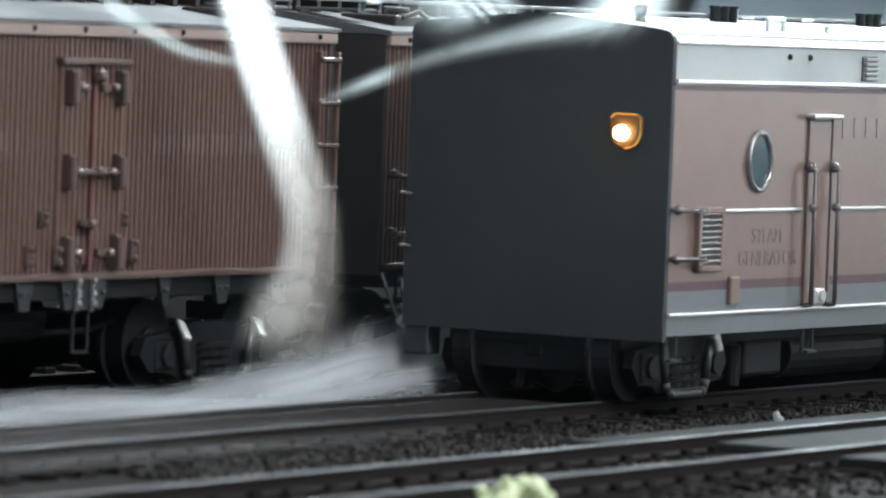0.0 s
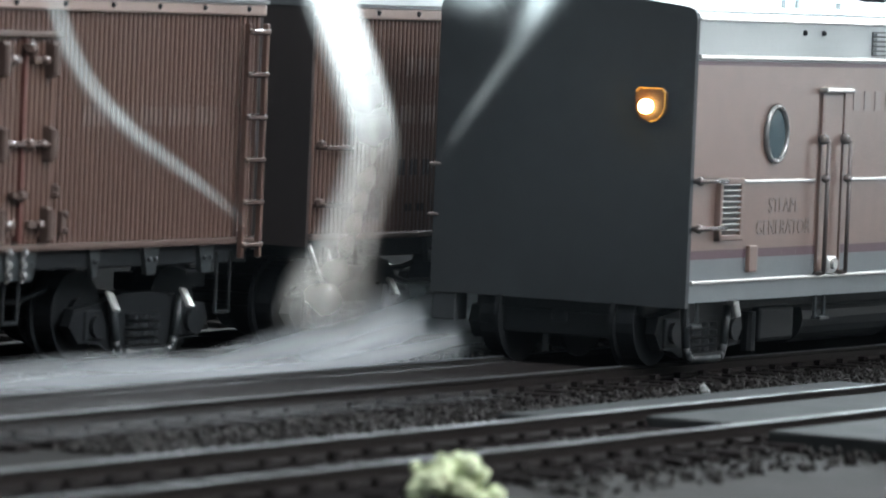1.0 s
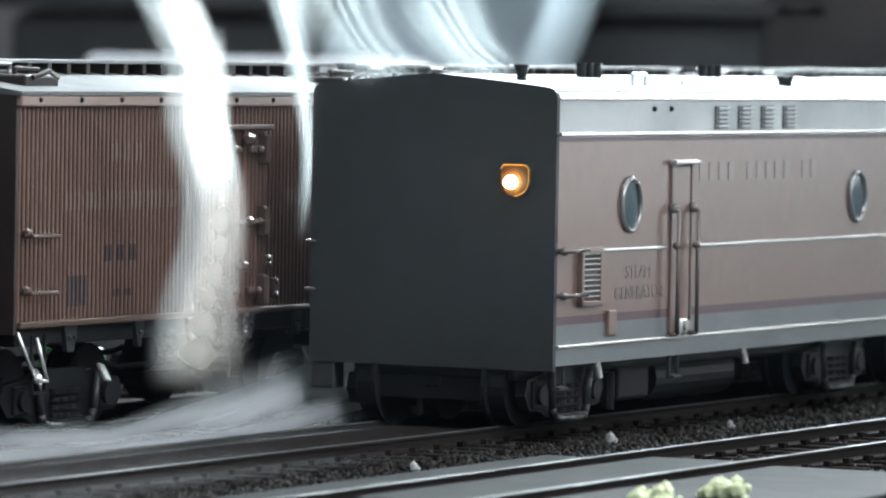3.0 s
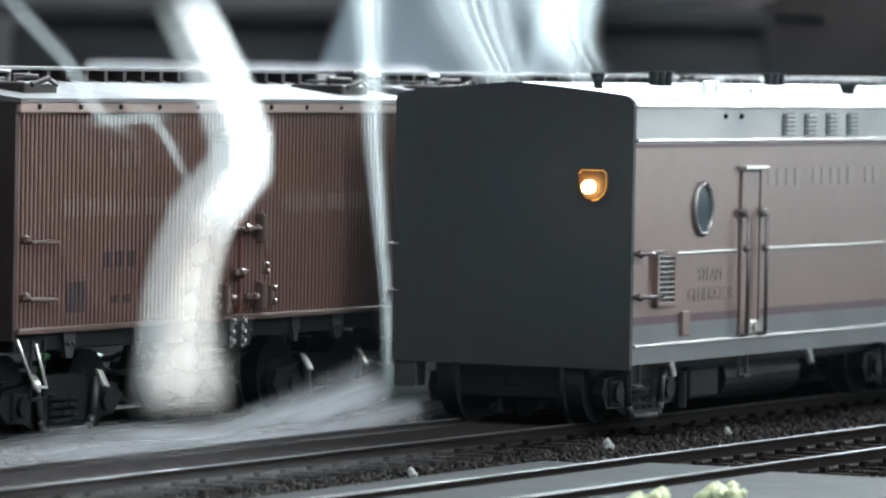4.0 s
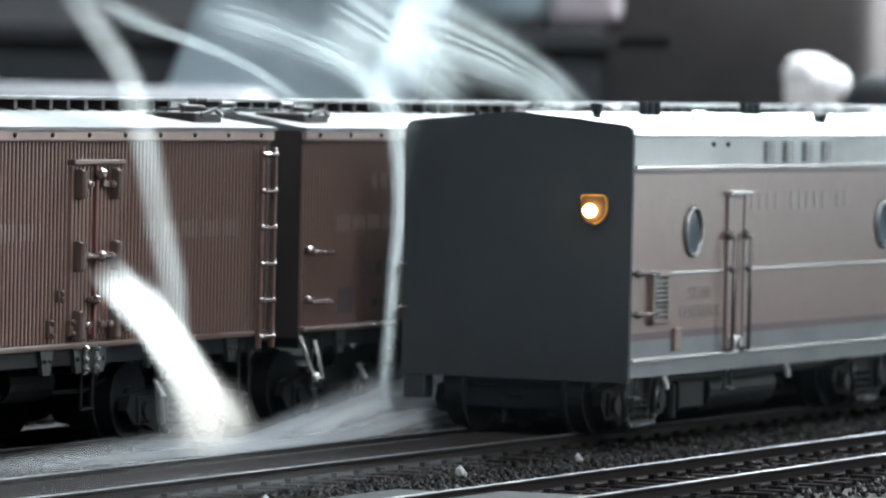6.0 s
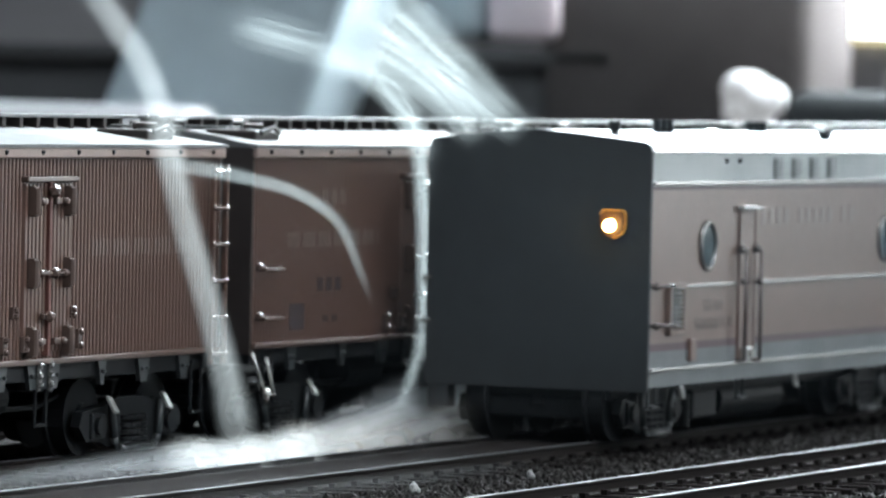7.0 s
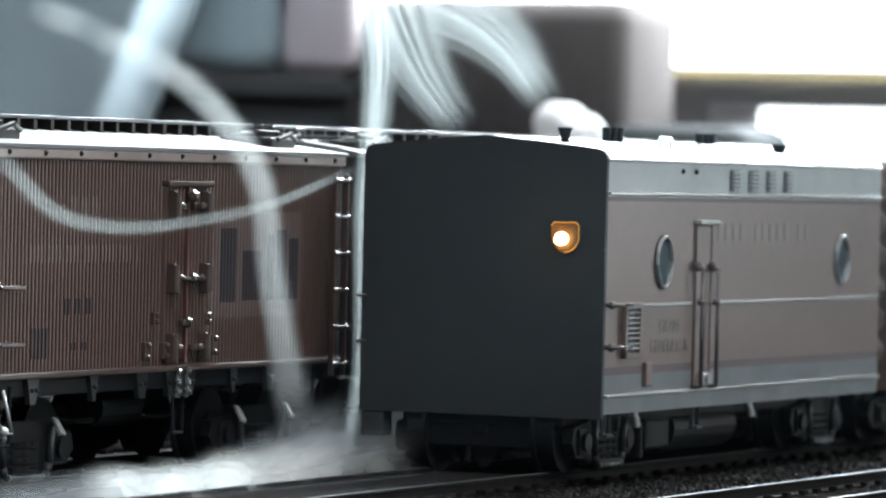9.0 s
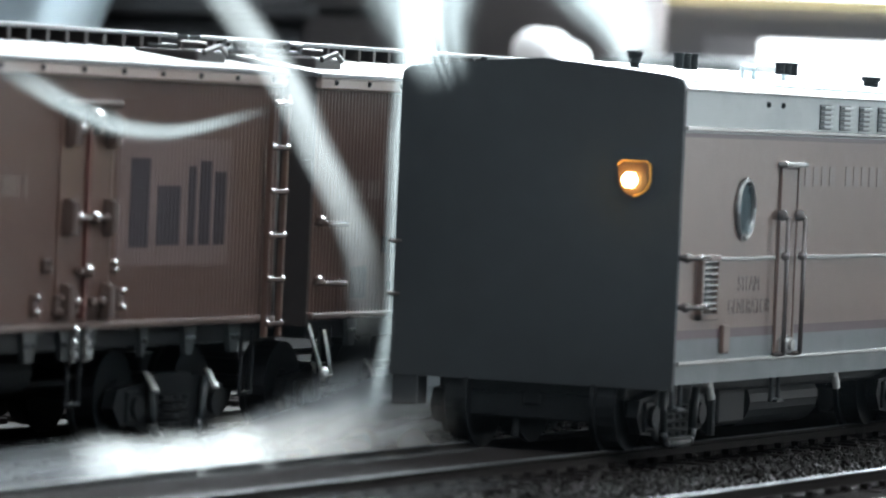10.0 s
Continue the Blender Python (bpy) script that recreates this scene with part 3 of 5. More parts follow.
        cyl(bm, (x, -HALF + 0.6, 9.3), (x + 0.5, -HALF + 0.4, 7.6), 0.5, 10)
        part("tow_hook", bm, TRIM, car)
    for z in (24.6, 18.4):
        bm = B()
        rod(bm, [(-0.2, HALF - 1.0, z), (-0.9, HALF + 0.6, z), (1.2, HALF + 0.7, z)], 0.25)
        part("end_grip", bm, WIRE, car)
    bm = B()
    box(bm, -0.4, 2.6, 14.0, 17.3, 5.6, 9.0, 0.2)
    box(bm, 0.8, 2.0, 11.0, 14.6, 9.0, 9.8, 0.1)
    part("end_step", bm, BLACK, car)
    bm = B()
    box(bm, 0.3, CAR_LEN, -11.5, 11.5, 7.5, 9.9, 0.4)
    part("underframe", bm, UNDER, car)
    bm = B()
    box(bm, 0.5, 2.0, -10.2, 10.8, 4.7, 9.2, 0.2)
    part("buffer_beam", bm, UNDER, car)
    bm = B()
    cyl(bm, (1.4, 2.0, 5.5), (1.2, 2.2, 2.6), 0.5, 8)
    part("air_hose", bm, UNDER, car)
    bm = B()
    cyl(bm, (44, -8.5, 6.0), (70, -8.5, 6.0), 3.2, 20)
    part("air_tank", bm, UNDER, car, smooth=False)
    bm = B()
    box(bm, 30, 40, -12.5, -6, 3.6, 8, 0.5)
    cyl(bm, (28, -12, 2.6), (28, -12, 7.5), 0.9, 10)
    part("equipment_box", bm, UNDER, car)
    bm = B()
    box(bm, 0.3, 3, -1.2, 1.2, 6.2, 8.2, 0.4)
    part("coupler", bm, UNDER, car)
    truck(car, 12.8, ax=8.0)
    truck(car, CAR_LEN - 15, ax=8.0)
    # roof fittings
    bm = B()
    cyl(bm, (9.4, -7.6, 45.2), (9.4, -7.6, 46.4), 0.95, 14, 0.6)
    cyl(bm, (9.4, -7.6, 46.4), (9.4, -7.6, 47.6), 0.6, 14, 0.95)
    cyl(bm, (9.4, -7.6, 47.6), (9.4, -7.6, 48.0), 1.0, 14, 1.0)
    part("exhaust_stack", bm, UNDER, car, smooth=True)
    roof_fittings(car)
    return car


def roof_fittings(car):
    """Ventilators, grips, pins and a cable along the roof."""
    for x, y, top in ((36.5, -3.2, 48.3), (81.0, -1.0, 48.2)):
        v = new("ventilator")
        v.parent = car
        for i in range(3):
            bm = B()
            cyl(bm, (x + i * 1.9, y - i * 0.25, 45.4), (x + i * 1.9, y - i * 0.25, top - 0.3), 0.62, 12)
            cyl(bm, (x + i * 1.9, y - i * 0.25, top - 0.3), (x + i * 1.9, y - i * 0.25, top), 0.75, 12)
            part("vent_pipe", bm, UNDER, v)
    bm = B()
    cyl(bm, (84.0, -12.4, 44.8), (84.0, -12.4, 46.2), 1.0, 14)
    cyl(bm, (84.0, -12.4, 46.2), (84.0, -12.4, 46.8), 1.3, 14)
    part("vent_cap", bm, UNDER, car)
    bm = B()
    rod(bm, [(31.0, -13.4, 44.9), (31.0, -13.4, 46.8), (35.0, -13.4, 46.8), (35.0, -13.4, 44.9)], 0.35)
    box(bm, 30.0, 36.0, -14.0, -12.8, 44.8, 45.2)
    part("lifting_loop", bm, ROOF, car)
    bm = B()
    rod(bm, [(48.1, -12.8, 44.9), (48.1, -12.8, 46.3)], 0.4)
    box(bm, 45.0, 51.0, -13.4, -12.2, 44.8, 45.2)
    part("lifting_pin", bm, ROOF, car)
    bm = B()
    rod(bm, [(12.0, -8.0, 45.9), (18.0, -9.5, 45.75), (26.0, -12.6, 45.35), (36.0, -14.2, 45.1), (44.0, -14.2, 45.1)], 0.14)
    part("roof_cable", bm, UNDER, car)
    bm = B()
    cyl(bm, (22.3, 6.7, 45.6), (22.3, 6.7, 46.7), 1.5, 16)
    part("hatch_disc", bm, UNDER, car)
    bm = B()
    cyl(bm, (14.9, 13.6, 44.8), (14.9, 13.6, 46.6), 0.45, 10)
    part("roof_pin", bm, UNDER, car)


def leading_car():
    """The car coupled ahead: only its rear part comes into view."""
    car = new("passenger_car")
    tagged(car, "tan passenger car with bright silver sill, coupled ahead", "train car")
    x0, x1 = 124.5, 330.0
    rl = roof_line(HALF, 44.7, 46.4)
    zs = [SILL, 11.9, 14.8, 15.9, 38.2, 38.75]
    prof = [(-HALF, z) for z in zs] + rl + [(HALF, z) for z in reversed(zs)]
    mats = [1, 1, 2, 0, 2, 4] + [4] * (len(rl) - 1) + [4, 2, 0, 2, 1, 1] + [3]
    bm = B()
    extrude(bm, prof, x0, x1, mats)
    part("body", bm, [TAN, SILVER, STRIPE, UNDER, LETTERBOARD_LIT], car)
    bm = B()
    top = rl[2:-2]
    extrude(bm, [(y * 1.004, z + 0.25) for y, z in top] + [(y, z - 0.35) for y, z in reversed(top)], x0 - 0.2, x1)
    part("roof", bm, ROOF, car)
    for z in (12.05, 39.2):
        bm = B()
        box(bm, x0, x1, -HALF - 0.6, -HALF + 0.1, z - 0.5, z + 0.5, 0.2)
        part("moulding", bm, TRIM, car)
    bm = B()
    box(bm, 119.5, x0 + 0.2, -11.0, 11.0, 9.0, 42.5, 0.8)
    part("diaphragm", bm, UNDER, car, "black folded gangway bellows")
    for i in range(6):
        bm = B()
        ball(bm, (123.6, -14.3, 40.2 - i * 4.9), 2.2, 2, 0.6, 1, 1)
        part("buffer_pad", bm, RAISED, car, smooth=True)
    bm = B()
    box(bm, 117.8, 126, -1.5, 1.5, 6.2, 8.6, 0.4)
    part("drawbar", bm, UNDER, car)
    truck(car, x0 + 18)
    truck(car, x1 - 20)
    return car


steam = steam_car()
lead = leading_car()


# ---- refrigerator cars on the next track ----
RL, RY, RH = 106.5, 43.6, 16.8  # body length, track centre, half width
R_SILL, R_EAVE = 15.6, 43.4


def reefer():
    car = new("refrigerator_car")
    tagged(car, "brown ribbed wooden refrigerator freight car with hinged doors", "freight car", "standing refrigerator cars")
    bm = B()
    # sheathing: fine upright boards with V joints, on both sides
    n = int(RL)
    pts = []
    for i in range(n):
        x = RL * i / n
        w = RL / n
        pts += [(x, -0.5), (x + w * 0.16, 0.12), (x + w * 0.36, 0.2), (x + w * 0.56, 0.2), (x + w * 0.76, 0.12), (x + w * 0.92, -0.5)]
    pts.append((RL, -0.5))
    for s in (-1, 1):
        lo = [bm.verts.new((x * U, s * (RH + d) * U, R_SILL * U)) for x, d in pts]
        hi = [bm.verts.new((x * U, s * (RH + d) * U, 42.0 * U)) for x, d in pts]
        for i in range(len(pts) - 1):
            bm.faces.new((lo[i], lo[i + 1], hi[i + 1], hi[i]))
    box(bm, 0.3, RL - 0.3, -RH + 0.6, RH - 0.6, R_SILL, 42.0)
    bmesh.ops.recalc_face_normals(bm, faces=bm.faces)
    part("body", bm, REEFER, car)
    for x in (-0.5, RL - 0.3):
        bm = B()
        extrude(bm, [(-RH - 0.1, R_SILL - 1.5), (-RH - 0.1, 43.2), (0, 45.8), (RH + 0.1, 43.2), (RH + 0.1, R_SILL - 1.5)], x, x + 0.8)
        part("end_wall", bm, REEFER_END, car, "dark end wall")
    bm = B()
    box(bm, -0.3, RL + 0.3, -RH - 0.75, RH + 0.75, 41.9, 43.3, 0.25)
    part("fascia", bm, FASCIA, car)
    bm = B()
    for i in range(11):
        ball(bm, (4 + i * (RL - 8) / 10, -RH - 0.8, 42.7), 0.38, 1)
    part("fascia_rivets", bm, UNDER, car)
    bm = B()
    extrude(bm, [(-RH - 0.9, 43.3), (-RH - 0.9, 43.75), (0, 46.0), (RH + 0.9, 43.75), (RH + 0.9, 43.3)], -0.6, RL + 0.6)
    part("roof", bm, REEFER_ROOF, car, "grey metal roof with seams")
    # running board of planks on saddles
    walk_way = new("running_board")
    walk_way.parent = car
    for y in (-2.6, -0.9, 0.8):
        bm = B()
        box(bm, -2, RL + 2, y, y + 1.5, 47.1, 47.6, 0.1)
        part("plank", bm, REEFER_ROOF, walk_way)
    bm = B()
    box(bm, 0, 0.9, -2.4, 2.4, 45.4, 47.1)
    first = part("saddle", bm, REEFER_END, walk_way)
    first.matrix_basis = shift(2, 0, 0)
    for i in range(1, 22):
        shared("saddle", first, walk_way, shift(2 + i * (RL - 5) / 21, 0, 0))
    # ice hatches near the ends
    for x in (8, RL - 15):
        for s in (-1, 1):
            bm = B()
            box(bm, x, x + 8, s * 9 - 4, s * 9 + 4, 44.0, 45.7, 0.3)
            rod(bm, [(x + 1, s * 9 - 4.4, 45.4), (x + 4, s * 9 - 5.0, 46.2), (x + 7, s * 9 - 4.4, 45.4)], 0.35)
            rod(bm, [(x + 4, s * 9, 45.6), (x + 4, s * 9, 46.4), (x + 6.5, s * 9 - 2, 46.3)], 0.4)
            part("ice_hatch", bm, REEFER_END, car)
    for x in (0.8, RL - 7):
        bm = B()
        box(bm, x, x + 5.5, -12, -3, 45.9, 46.3, 0.1)
        rod(bm, [(x + 1, -12, 46.1), (x + 1, -12.4, 47.0), (x + 4.5, -12.4, 47.0), (x + 4.5, -12, 46.1)], 0.25)
        part("lateral_walkway", bm, REEFER_ROOF, car)
    # double doors with strap hinges, cap rail, bars and latch
    cx = 55.6
    for s in (-1, 1):
        d = new("door")
        d.parent = car
        bm = B()
        x0 = cx + (0.3 if s > 0 else -6.5)
        outline = [(x0, -0.1)]
        for k in range(6):
            a, w = x0 + k * 1.03, 1.03
            outline += [(a, 0.1), (a + w * 0.16, 0.55), (a + w * 0.76, 0.55), (a + w * 0.92, 0.1)]
        outline += [(x0 + 6.2, 0.1), (x0 + 6.2, -0.1)]
        lo = [bm.verts.new((x * U, -(RH + d0) * U, 16.6 * U)) for x, d0 in outline]
        hi = [bm.verts.new((x * U, -(RH + d0) * U, 38.6 * U)) for x, d0 in outline]
        for k in range(len(lo) - 1):
            bm.faces.new((lo[k], lo[k + 1], hi[k + 1], hi[k]))
        bm.faces.new(hi)
        bm.faces.new(lo[::-1])
        bmesh.ops.recalc_face_normals(bm, faces=bm.faces)
        part("door_panel", bm, REEFER, d)
        for z in (36.3, 26.9, 17.9):
            bm = B()
            hx = cx + s * 4.9
            box(bm, hx - 0.55, hx + 0.55, -RH - 1.5, -RH - 0.4, z - 2.0, z + 2.0, 0.2)
            cyl(bm, (hx, -RH - 1.5, z - 1.7), (hx, -RH - 1.5, z + 1.7), 0.6, 10)
            box(bm, min(hx, cx + s * 1.2), max(hx, cx + s * 1.2), -RH - 1.2, -RH - 0.5, z - 0.45, z + 0.45, 0.15)
            ball(bm, (hx - s * 1.6, -RH - 1.3, z), 0.6)
            part("strap_hinge", bm, HARDWARE, d, smooth=False)
    bm = B()
    box(bm, cx - 0.35, cx + 0.35, -RH - 0.95, -RH, 16.0, 38.9, 0.1)
    part("door_seam", bm, RUSTLINE, car, "rust red seam strip")
    bm = B()
    box(bm, cx - 7.0, cx + 7.0, -RH - 1.3, -RH, 38.8, 39.6, 0.2)
    ball(bm, (cx, -RH - 1.4, 37.6), 1.0, 1)
    part("door_cap", bm, HARDWARE, car)
    bm = B()
    rod(bm, [(cx - 4.5, -RH - 1.3, 26.9), (cx + 4.5, -RH - 1.3, 26.9)], 0.32)
    ball(bm, (cx + 0.3, -RH - 1.5, 26.9), 0.8, 1)
    box(bm, cx - 2.4, cx + 0.8, -RH - 1.5, -RH - 0.7, 20.8, 21.6, 0.2)
    ball(bm, (cx - 1.0, -RH - 1.5, 21.2), 0.8, 1)
    part("lock_bar", bm, HARDWARE, car)
    for x, z, h in ((cx - 9, 21.8, 1.6), (cx + 6.8, 21.6, 1.6), (cx - 11.5, 17.6, 2.4), (cx + 9.0, 18.0, 2.6), (cx - 6, 17.6, 2.2)):
        bm = B()
        box(bm, x - 0.55, x + 0.55, -RH - 0.8, -RH, z - h / 2, z + h / 2, 0.15)
        ball(bm, (x, -RH - 0.9, z + h / 2 - 0.4), 0.5, 1)
        ball(bm, (x, -RH - 0.9, z - h / 2 + 0.4), 0.5, 1)
        part("bracket", bm, HARDWARE, car)
    # ladder at one end, grips at the other
    lad = new("ladder")
    lad.parent = car
    for x in (RL - 9.0 + 4.4, RL - 0.6):
        bm = B()
        box(bm, x - 0.3, x + 0.3, -RH - 1.6, -RH - 0.9, 13.2, 41.0, 0.1)
        part("stile", bm, REEFER, lad)
    bm = B()
    rod(bm, [(-2.0, 0, 0), (2.0, 0, 0)], 0.34)
    ball(bm, (-1.9, 0, 0), 0.5, 1)
    ball(bm, (1.9, 0, 0), 0.5, 1)
    first = part("rung", bm, HARDWARE, lad, smooth=False)
    for i in range(6):
        m = shift(RL - 2.6, -RH - 1.5, 40.0 - i * 5.05)
        if i == 0:
            first.matrix_basis = m
        else:
            shared("rung", first, lad, m)
    for z in (26.2, 19.2):
        bm = B()
        rod(bm, [(1.2, -RH, z), (1.4, -RH - 1.5, z), (7.6, -RH - 1.5, z - 0.1), (7.8, -RH, z)], 0.3)
        ball(bm, (1.4, -RH - 0.7, z + 0.3), 0.7, 1)
        part("grab_iron", bm, HARDWARE, car)
    # sill, tabs, underframe
    bm = B()
    box(bm, 0.2, RL - 0.2, -RH - 0.75, RH + 0.75, R_SILL - 0.8, R_SILL + 0.1, 0.25)
    part("side_sill", bm, HARDWARE, car)
    bm = B()
    box(bm, 0.6, RL - 0.6, -RH + 0.3, RH - 0.3, 12.6, R_SILL - 0.8, 0.2)
    part("underframe", bm, UNDER, car)
    for x, w in ((13, 3.2), (30, 2.4), (44, 3.4), (cx, 9), (72, 2.4), (84, 3.4), (96, 3.4)):
        bm = B()
        a = [bm.verts.new((px * U, (-RH - 0.25) * U, pz * U)) for px, pz in ((x - w / 2, R_SILL - 0.8), (x + w / 2, R_SILL - 0.8), (x + w / 2 - 0.8, R_SILL - 4.0), (x - w / 2 + 0.8, R_SILL - 4.0))]
        f = bm.faces.new(a)
        r = bmesh.ops.extrude_face_region(bm, geom=[f])
        bmesh.ops.translate(bm, vec=(0, 0.7 * U, 0), verts=[v for v in r["geom"] if isinstance(v, bmesh.types.BMVert)])
        bmesh.ops.recalc_face_normals(bm, faces=bm.faces)
        for k in (-1, 1):
            ball(bm, (x + k * (w / 2 - 1.0), -RH - 0.4, R_SILL - 2.2), 0.35, 1)
        part("sill_tab", bm, GREYSILL, car)
    for x in (6, RL - 6, cx):
        bm = B()
        rod(bm, [(x - 1.5, -RH + 0.2, 14), (x - 1.5, -RH + 0.2, 6.8), (x + 1.5, -RH + 0.2, 6.8), (x + 1.5, -RH + 0.2, 14)], 0.26)
        part("stirrup_step", bm, UNDER, car)
    for x in (cx - 1.8, cx + 1.2):
        bm = B()
        rod(bm, [(x, -RH - 0.5, 15.4), (x, -RH - 0.5, 11.4)], 0.34, 8)
        for z in (14.8, 13.4, 12.2):
            ball(bm, (x, -RH - 0.7, z), 0.55, 1)
        part("door_bolt", bm, RIM, car, "small shiny bolted rod")
    bm = B()
    rod(bm, [(0.8, -RH + 0.1, 14.4), (4.6, -RH - 0.3, 8.4), (7.4, -RH - 0.3, 8.2), (5.4, -RH + 0.1, 13.6)], 0.26, 8)
    ball(bm, (4.8, -RH - 0.4, 8.6), 0.7, 2)
    part("uncoupling_lever", bm, TRIM, car, "shiny bent metal lever", smooth=True)
    for y in (-9, 9):
        bm = B()
        rod(bm, [(18, y, 12.6), (38, y, 8.4), (68, y, 8.4), (88, y, 12.6)], 0.4)
        part("truss_rod", bm, UNDER, car)
    bm = B()
    cyl(bm, (46, -8, 10), (58, -8, 10), 2.6, 16)
    part("brake_cylinder", bm, UNDER, car)
    for x in (-1, 1):
        e = 0 if x < 0 else RL
        bm = B()
        box(bm, e + x * 5.5, e - x * 2, -1.4, 1.4, 8.2, 10.4, 0.3)
        box(bm, e + x * 5.8, e + x * 3.2, -2.1, 2.1, 7.4, 11.0, 0.5)
        part("coupler", bm, UNDER, car)
    for x in (18, RL - 18):
        truck(car, x, bright=True)
    return car


def offset(i):
    return 9.0 + i * 116.8 + {-1: -2.4, 1: 0.0}.get(i, 0.0)


r1 = reefer()
r1.matrix_basis = shift(offset(0), RY, 0)
fleet = {0: r1}
for i in (-1, 1, 2, 3, 4):
    fleet[i] = copy_thing(r1, shift(offset(i), RY, 0))
SIDE = -RH - 0.2


def board_sheet(name, first, n, z0, z1, out, parent, mat, label):
    """A coat of paint over n boards from the given one, following their joints."""
    bm = B()
    pitch = RL / int(RL)
    spots = [((first + k + f) * pitch, d) for k in range(n) for f, d in ((0.0, -0.5), (0.16, 0.12), (0.36, 0.2), (0.56, 0.2), (0.76, 0.12), (0.92, -0.5))]
    lo = [bm.verts.new((x * U, -(RH + d + out) * U, z0 * U)) for x, d in spots]
    hi = [bm.verts.new((x * U, -(RH + d + out) * U, z1 * U)) for x, d in spots]
    for k in range(len(lo) - 1):
        bm.faces.new((lo[k], lo[k + 1], hi[k + 1], hi[k]))
    return part(name, bm, mat, parent, label)


def board_bars(x, z, w, h, parent, mat, gap=4, label=""):
    """Worn stencilled writing as plain bars, one on the crest of each board, with gaps between the groups."""
    bm = B()
    pitch = RL / int(RL)
    first = round(x / pitch)
    for k in range(int(w / pitch)):
        if k % gap == gap - 1:
            continue
        a = (first + k + 0.16) * pitch
        box(bm, a, a + 0.56 * pitch, SIDE - 0.03, SIDE + 0.1, z - h / 2, z + h / 2)
    return part("lettering", bm, mat, parent, label)


# one half: a short word over a long word and two small lines; the other half: a wide word or a panel
for i, car in fleet.items():
    board_bars(22.0, 36.2, 9, 2.2, car, GHOST, 3, "faded row of pale bars")
    board_bars(11.5, 30.2, 32, 2.2, car, GHOST, 5, "faded row of pale bars")
    board_bars(21.5, 23.6, 9, 2.0, car, NAVY, 3, "faded dark bars")
    board_bars(23.0, 18.6, 7, 1.0, car, NAVY, 3, "faded dark bars")
    board_bars(12.0, 19.1, 6, 3.8, car, NAVY, 99, "small dark stencilled block")
    if i in (-1, 0, 2, 3, 4):
        board_bars(68.0, 30.0, 30, 2.2, car, GHOST, 6, "faded row of pale bars")
    else:
        # a faded pinkish panel with a tall dark condensed mark
        board_sheet("sign_panel", 64, 29, 21.6, 35.6, 0.05, car, ROSE, "faded pinkish square panel")
        for a, n, z0, z1 in ((67, 5, 23.6, 33.4), (74, 6, 23.8, 30.4), (82, 2, 23.8, 32.6), (85, 3, 23.8, 33.2), (89, 3, 23.8, 32.0)):
            board_sheet("sign_mark", a, n, z0, z1, 0.1, car, NAVY, "tall dark plain bar")


# ---- foreground and far things ----
bm = B()
box(bm, 0, 5.5, 0, 8, 0, 9.4, 0.6)
part("green_block", bm, GREEN)
bpy.data.objects["green_block"].matrix_basis = shift(84.6, 61, -1.2)
tagged(bpy.data.objects["green_block"], "small green plastic block behind the freight cars", "block")


def crossing_panel(name, x0, x1, y0, y1, label):
    bm = B()
    box(bm, x0, x1, y0, y1, -1.3, 0.75, 0.3)
    return tagged(part(name, bm, PLANK), label, "road panel", "grey road panels")


crossing_panel("road_panel", -34, 44, -57.2, -42.6, "pale grey road panel laid between the rails")
crossing_panel("road_panel", -40, 40, -88, -60.4, "pale grey road panel laid outside the rail")
crossing_panel("road_panel", -46, 38, -39.4, -31.0, "pale grey road panel beside the track")


def lichen(x, y, r, seed):
    g = random.Random(seed)
    bm = B()
    for i in range(46):
        a, e = g.uniform(0, 6.28), g.uniform(0, 1.4)
        d = r * g.uniform(0.3, 1.0)
        ball(bm, (x + d * math.cos(a) * math.cos(e), y + d * math.sin(a) * math.cos(e), -1.0 + d * math.sin(e) * 0.8), r * g.uniform(0.12, 0.26), 1)
    return tagged(part("lichen_clump", bm, LICHEN), "pale green tuft of model foliage beside the track", "foliage", "pale foliage tufts", "stuff")


lichen(-122, -68, 5.0, 1)
lichen(-40, -80, 5.0, 2)
lichen(-14, -70, 4.0, 3)
lichen(-8, -76, 4.5, 5)

for x, y, r, mat_ in ((16.3, -24.2, 0.6, PEBBLE), (112.9, -22.3, 0.55, PEBBLE), (76.7, -21.6, 0.8, PEBBLE)):
    bm = B()
    ball(bm, (x, y, 0.2), r, 1, 1, 0.8, 1.2)
    ball(bm, (x + r * 0.6, y - 0.3, -0.1), r * 0.7, 1)
    tagged(part("pale_pebble", bm, mat_), "single pale pebble lying on the ballast", "pebble", "pale pebbles")
bm = B()
box(bm, 150.0, 156.5, -64, -61, -0.6, 0.9, 0.4)
ball(bm, (157.5, -62.5, 0.5), 1.6, 1)
tagged(part("switch_motor", bm, TRIM), "small silver fitting beside the near rail", "fitting")


def cushion(name, y0, y1, z0, z1, x, mat, label, category, lean=0.0, thick=40):
    """A padded block with rounded edges."""
    y0, y1 = y0 - 0.39 * (900 - x), y1 - 0.39 * (900 - x)
    bm = B()
    box(bm, 0, thick, y0 - (y0 + y1) / 2, y1 - (y0 + y1) / 2, z0 - (z0 + z1) / 2, z1 - (z0 + z1) / 2, min(thick, abs(z1 - z0), abs(y1 - y0)) * 0.14)
    o = part(name, bm, mat, smooth=True)
    o.matrix_basis = shift(x, (y0 + y1) / 2, (z0 + z1) / 2) @ pose(0, 0, 0, lean, 0, 0)
    return tagged(o, label, category)


cushion("bolster_cushion", 372, 432, -1.2, 170, 800, PALEBLUE, "pale blue cushion out of focus behind the layout", "cushion", 22)
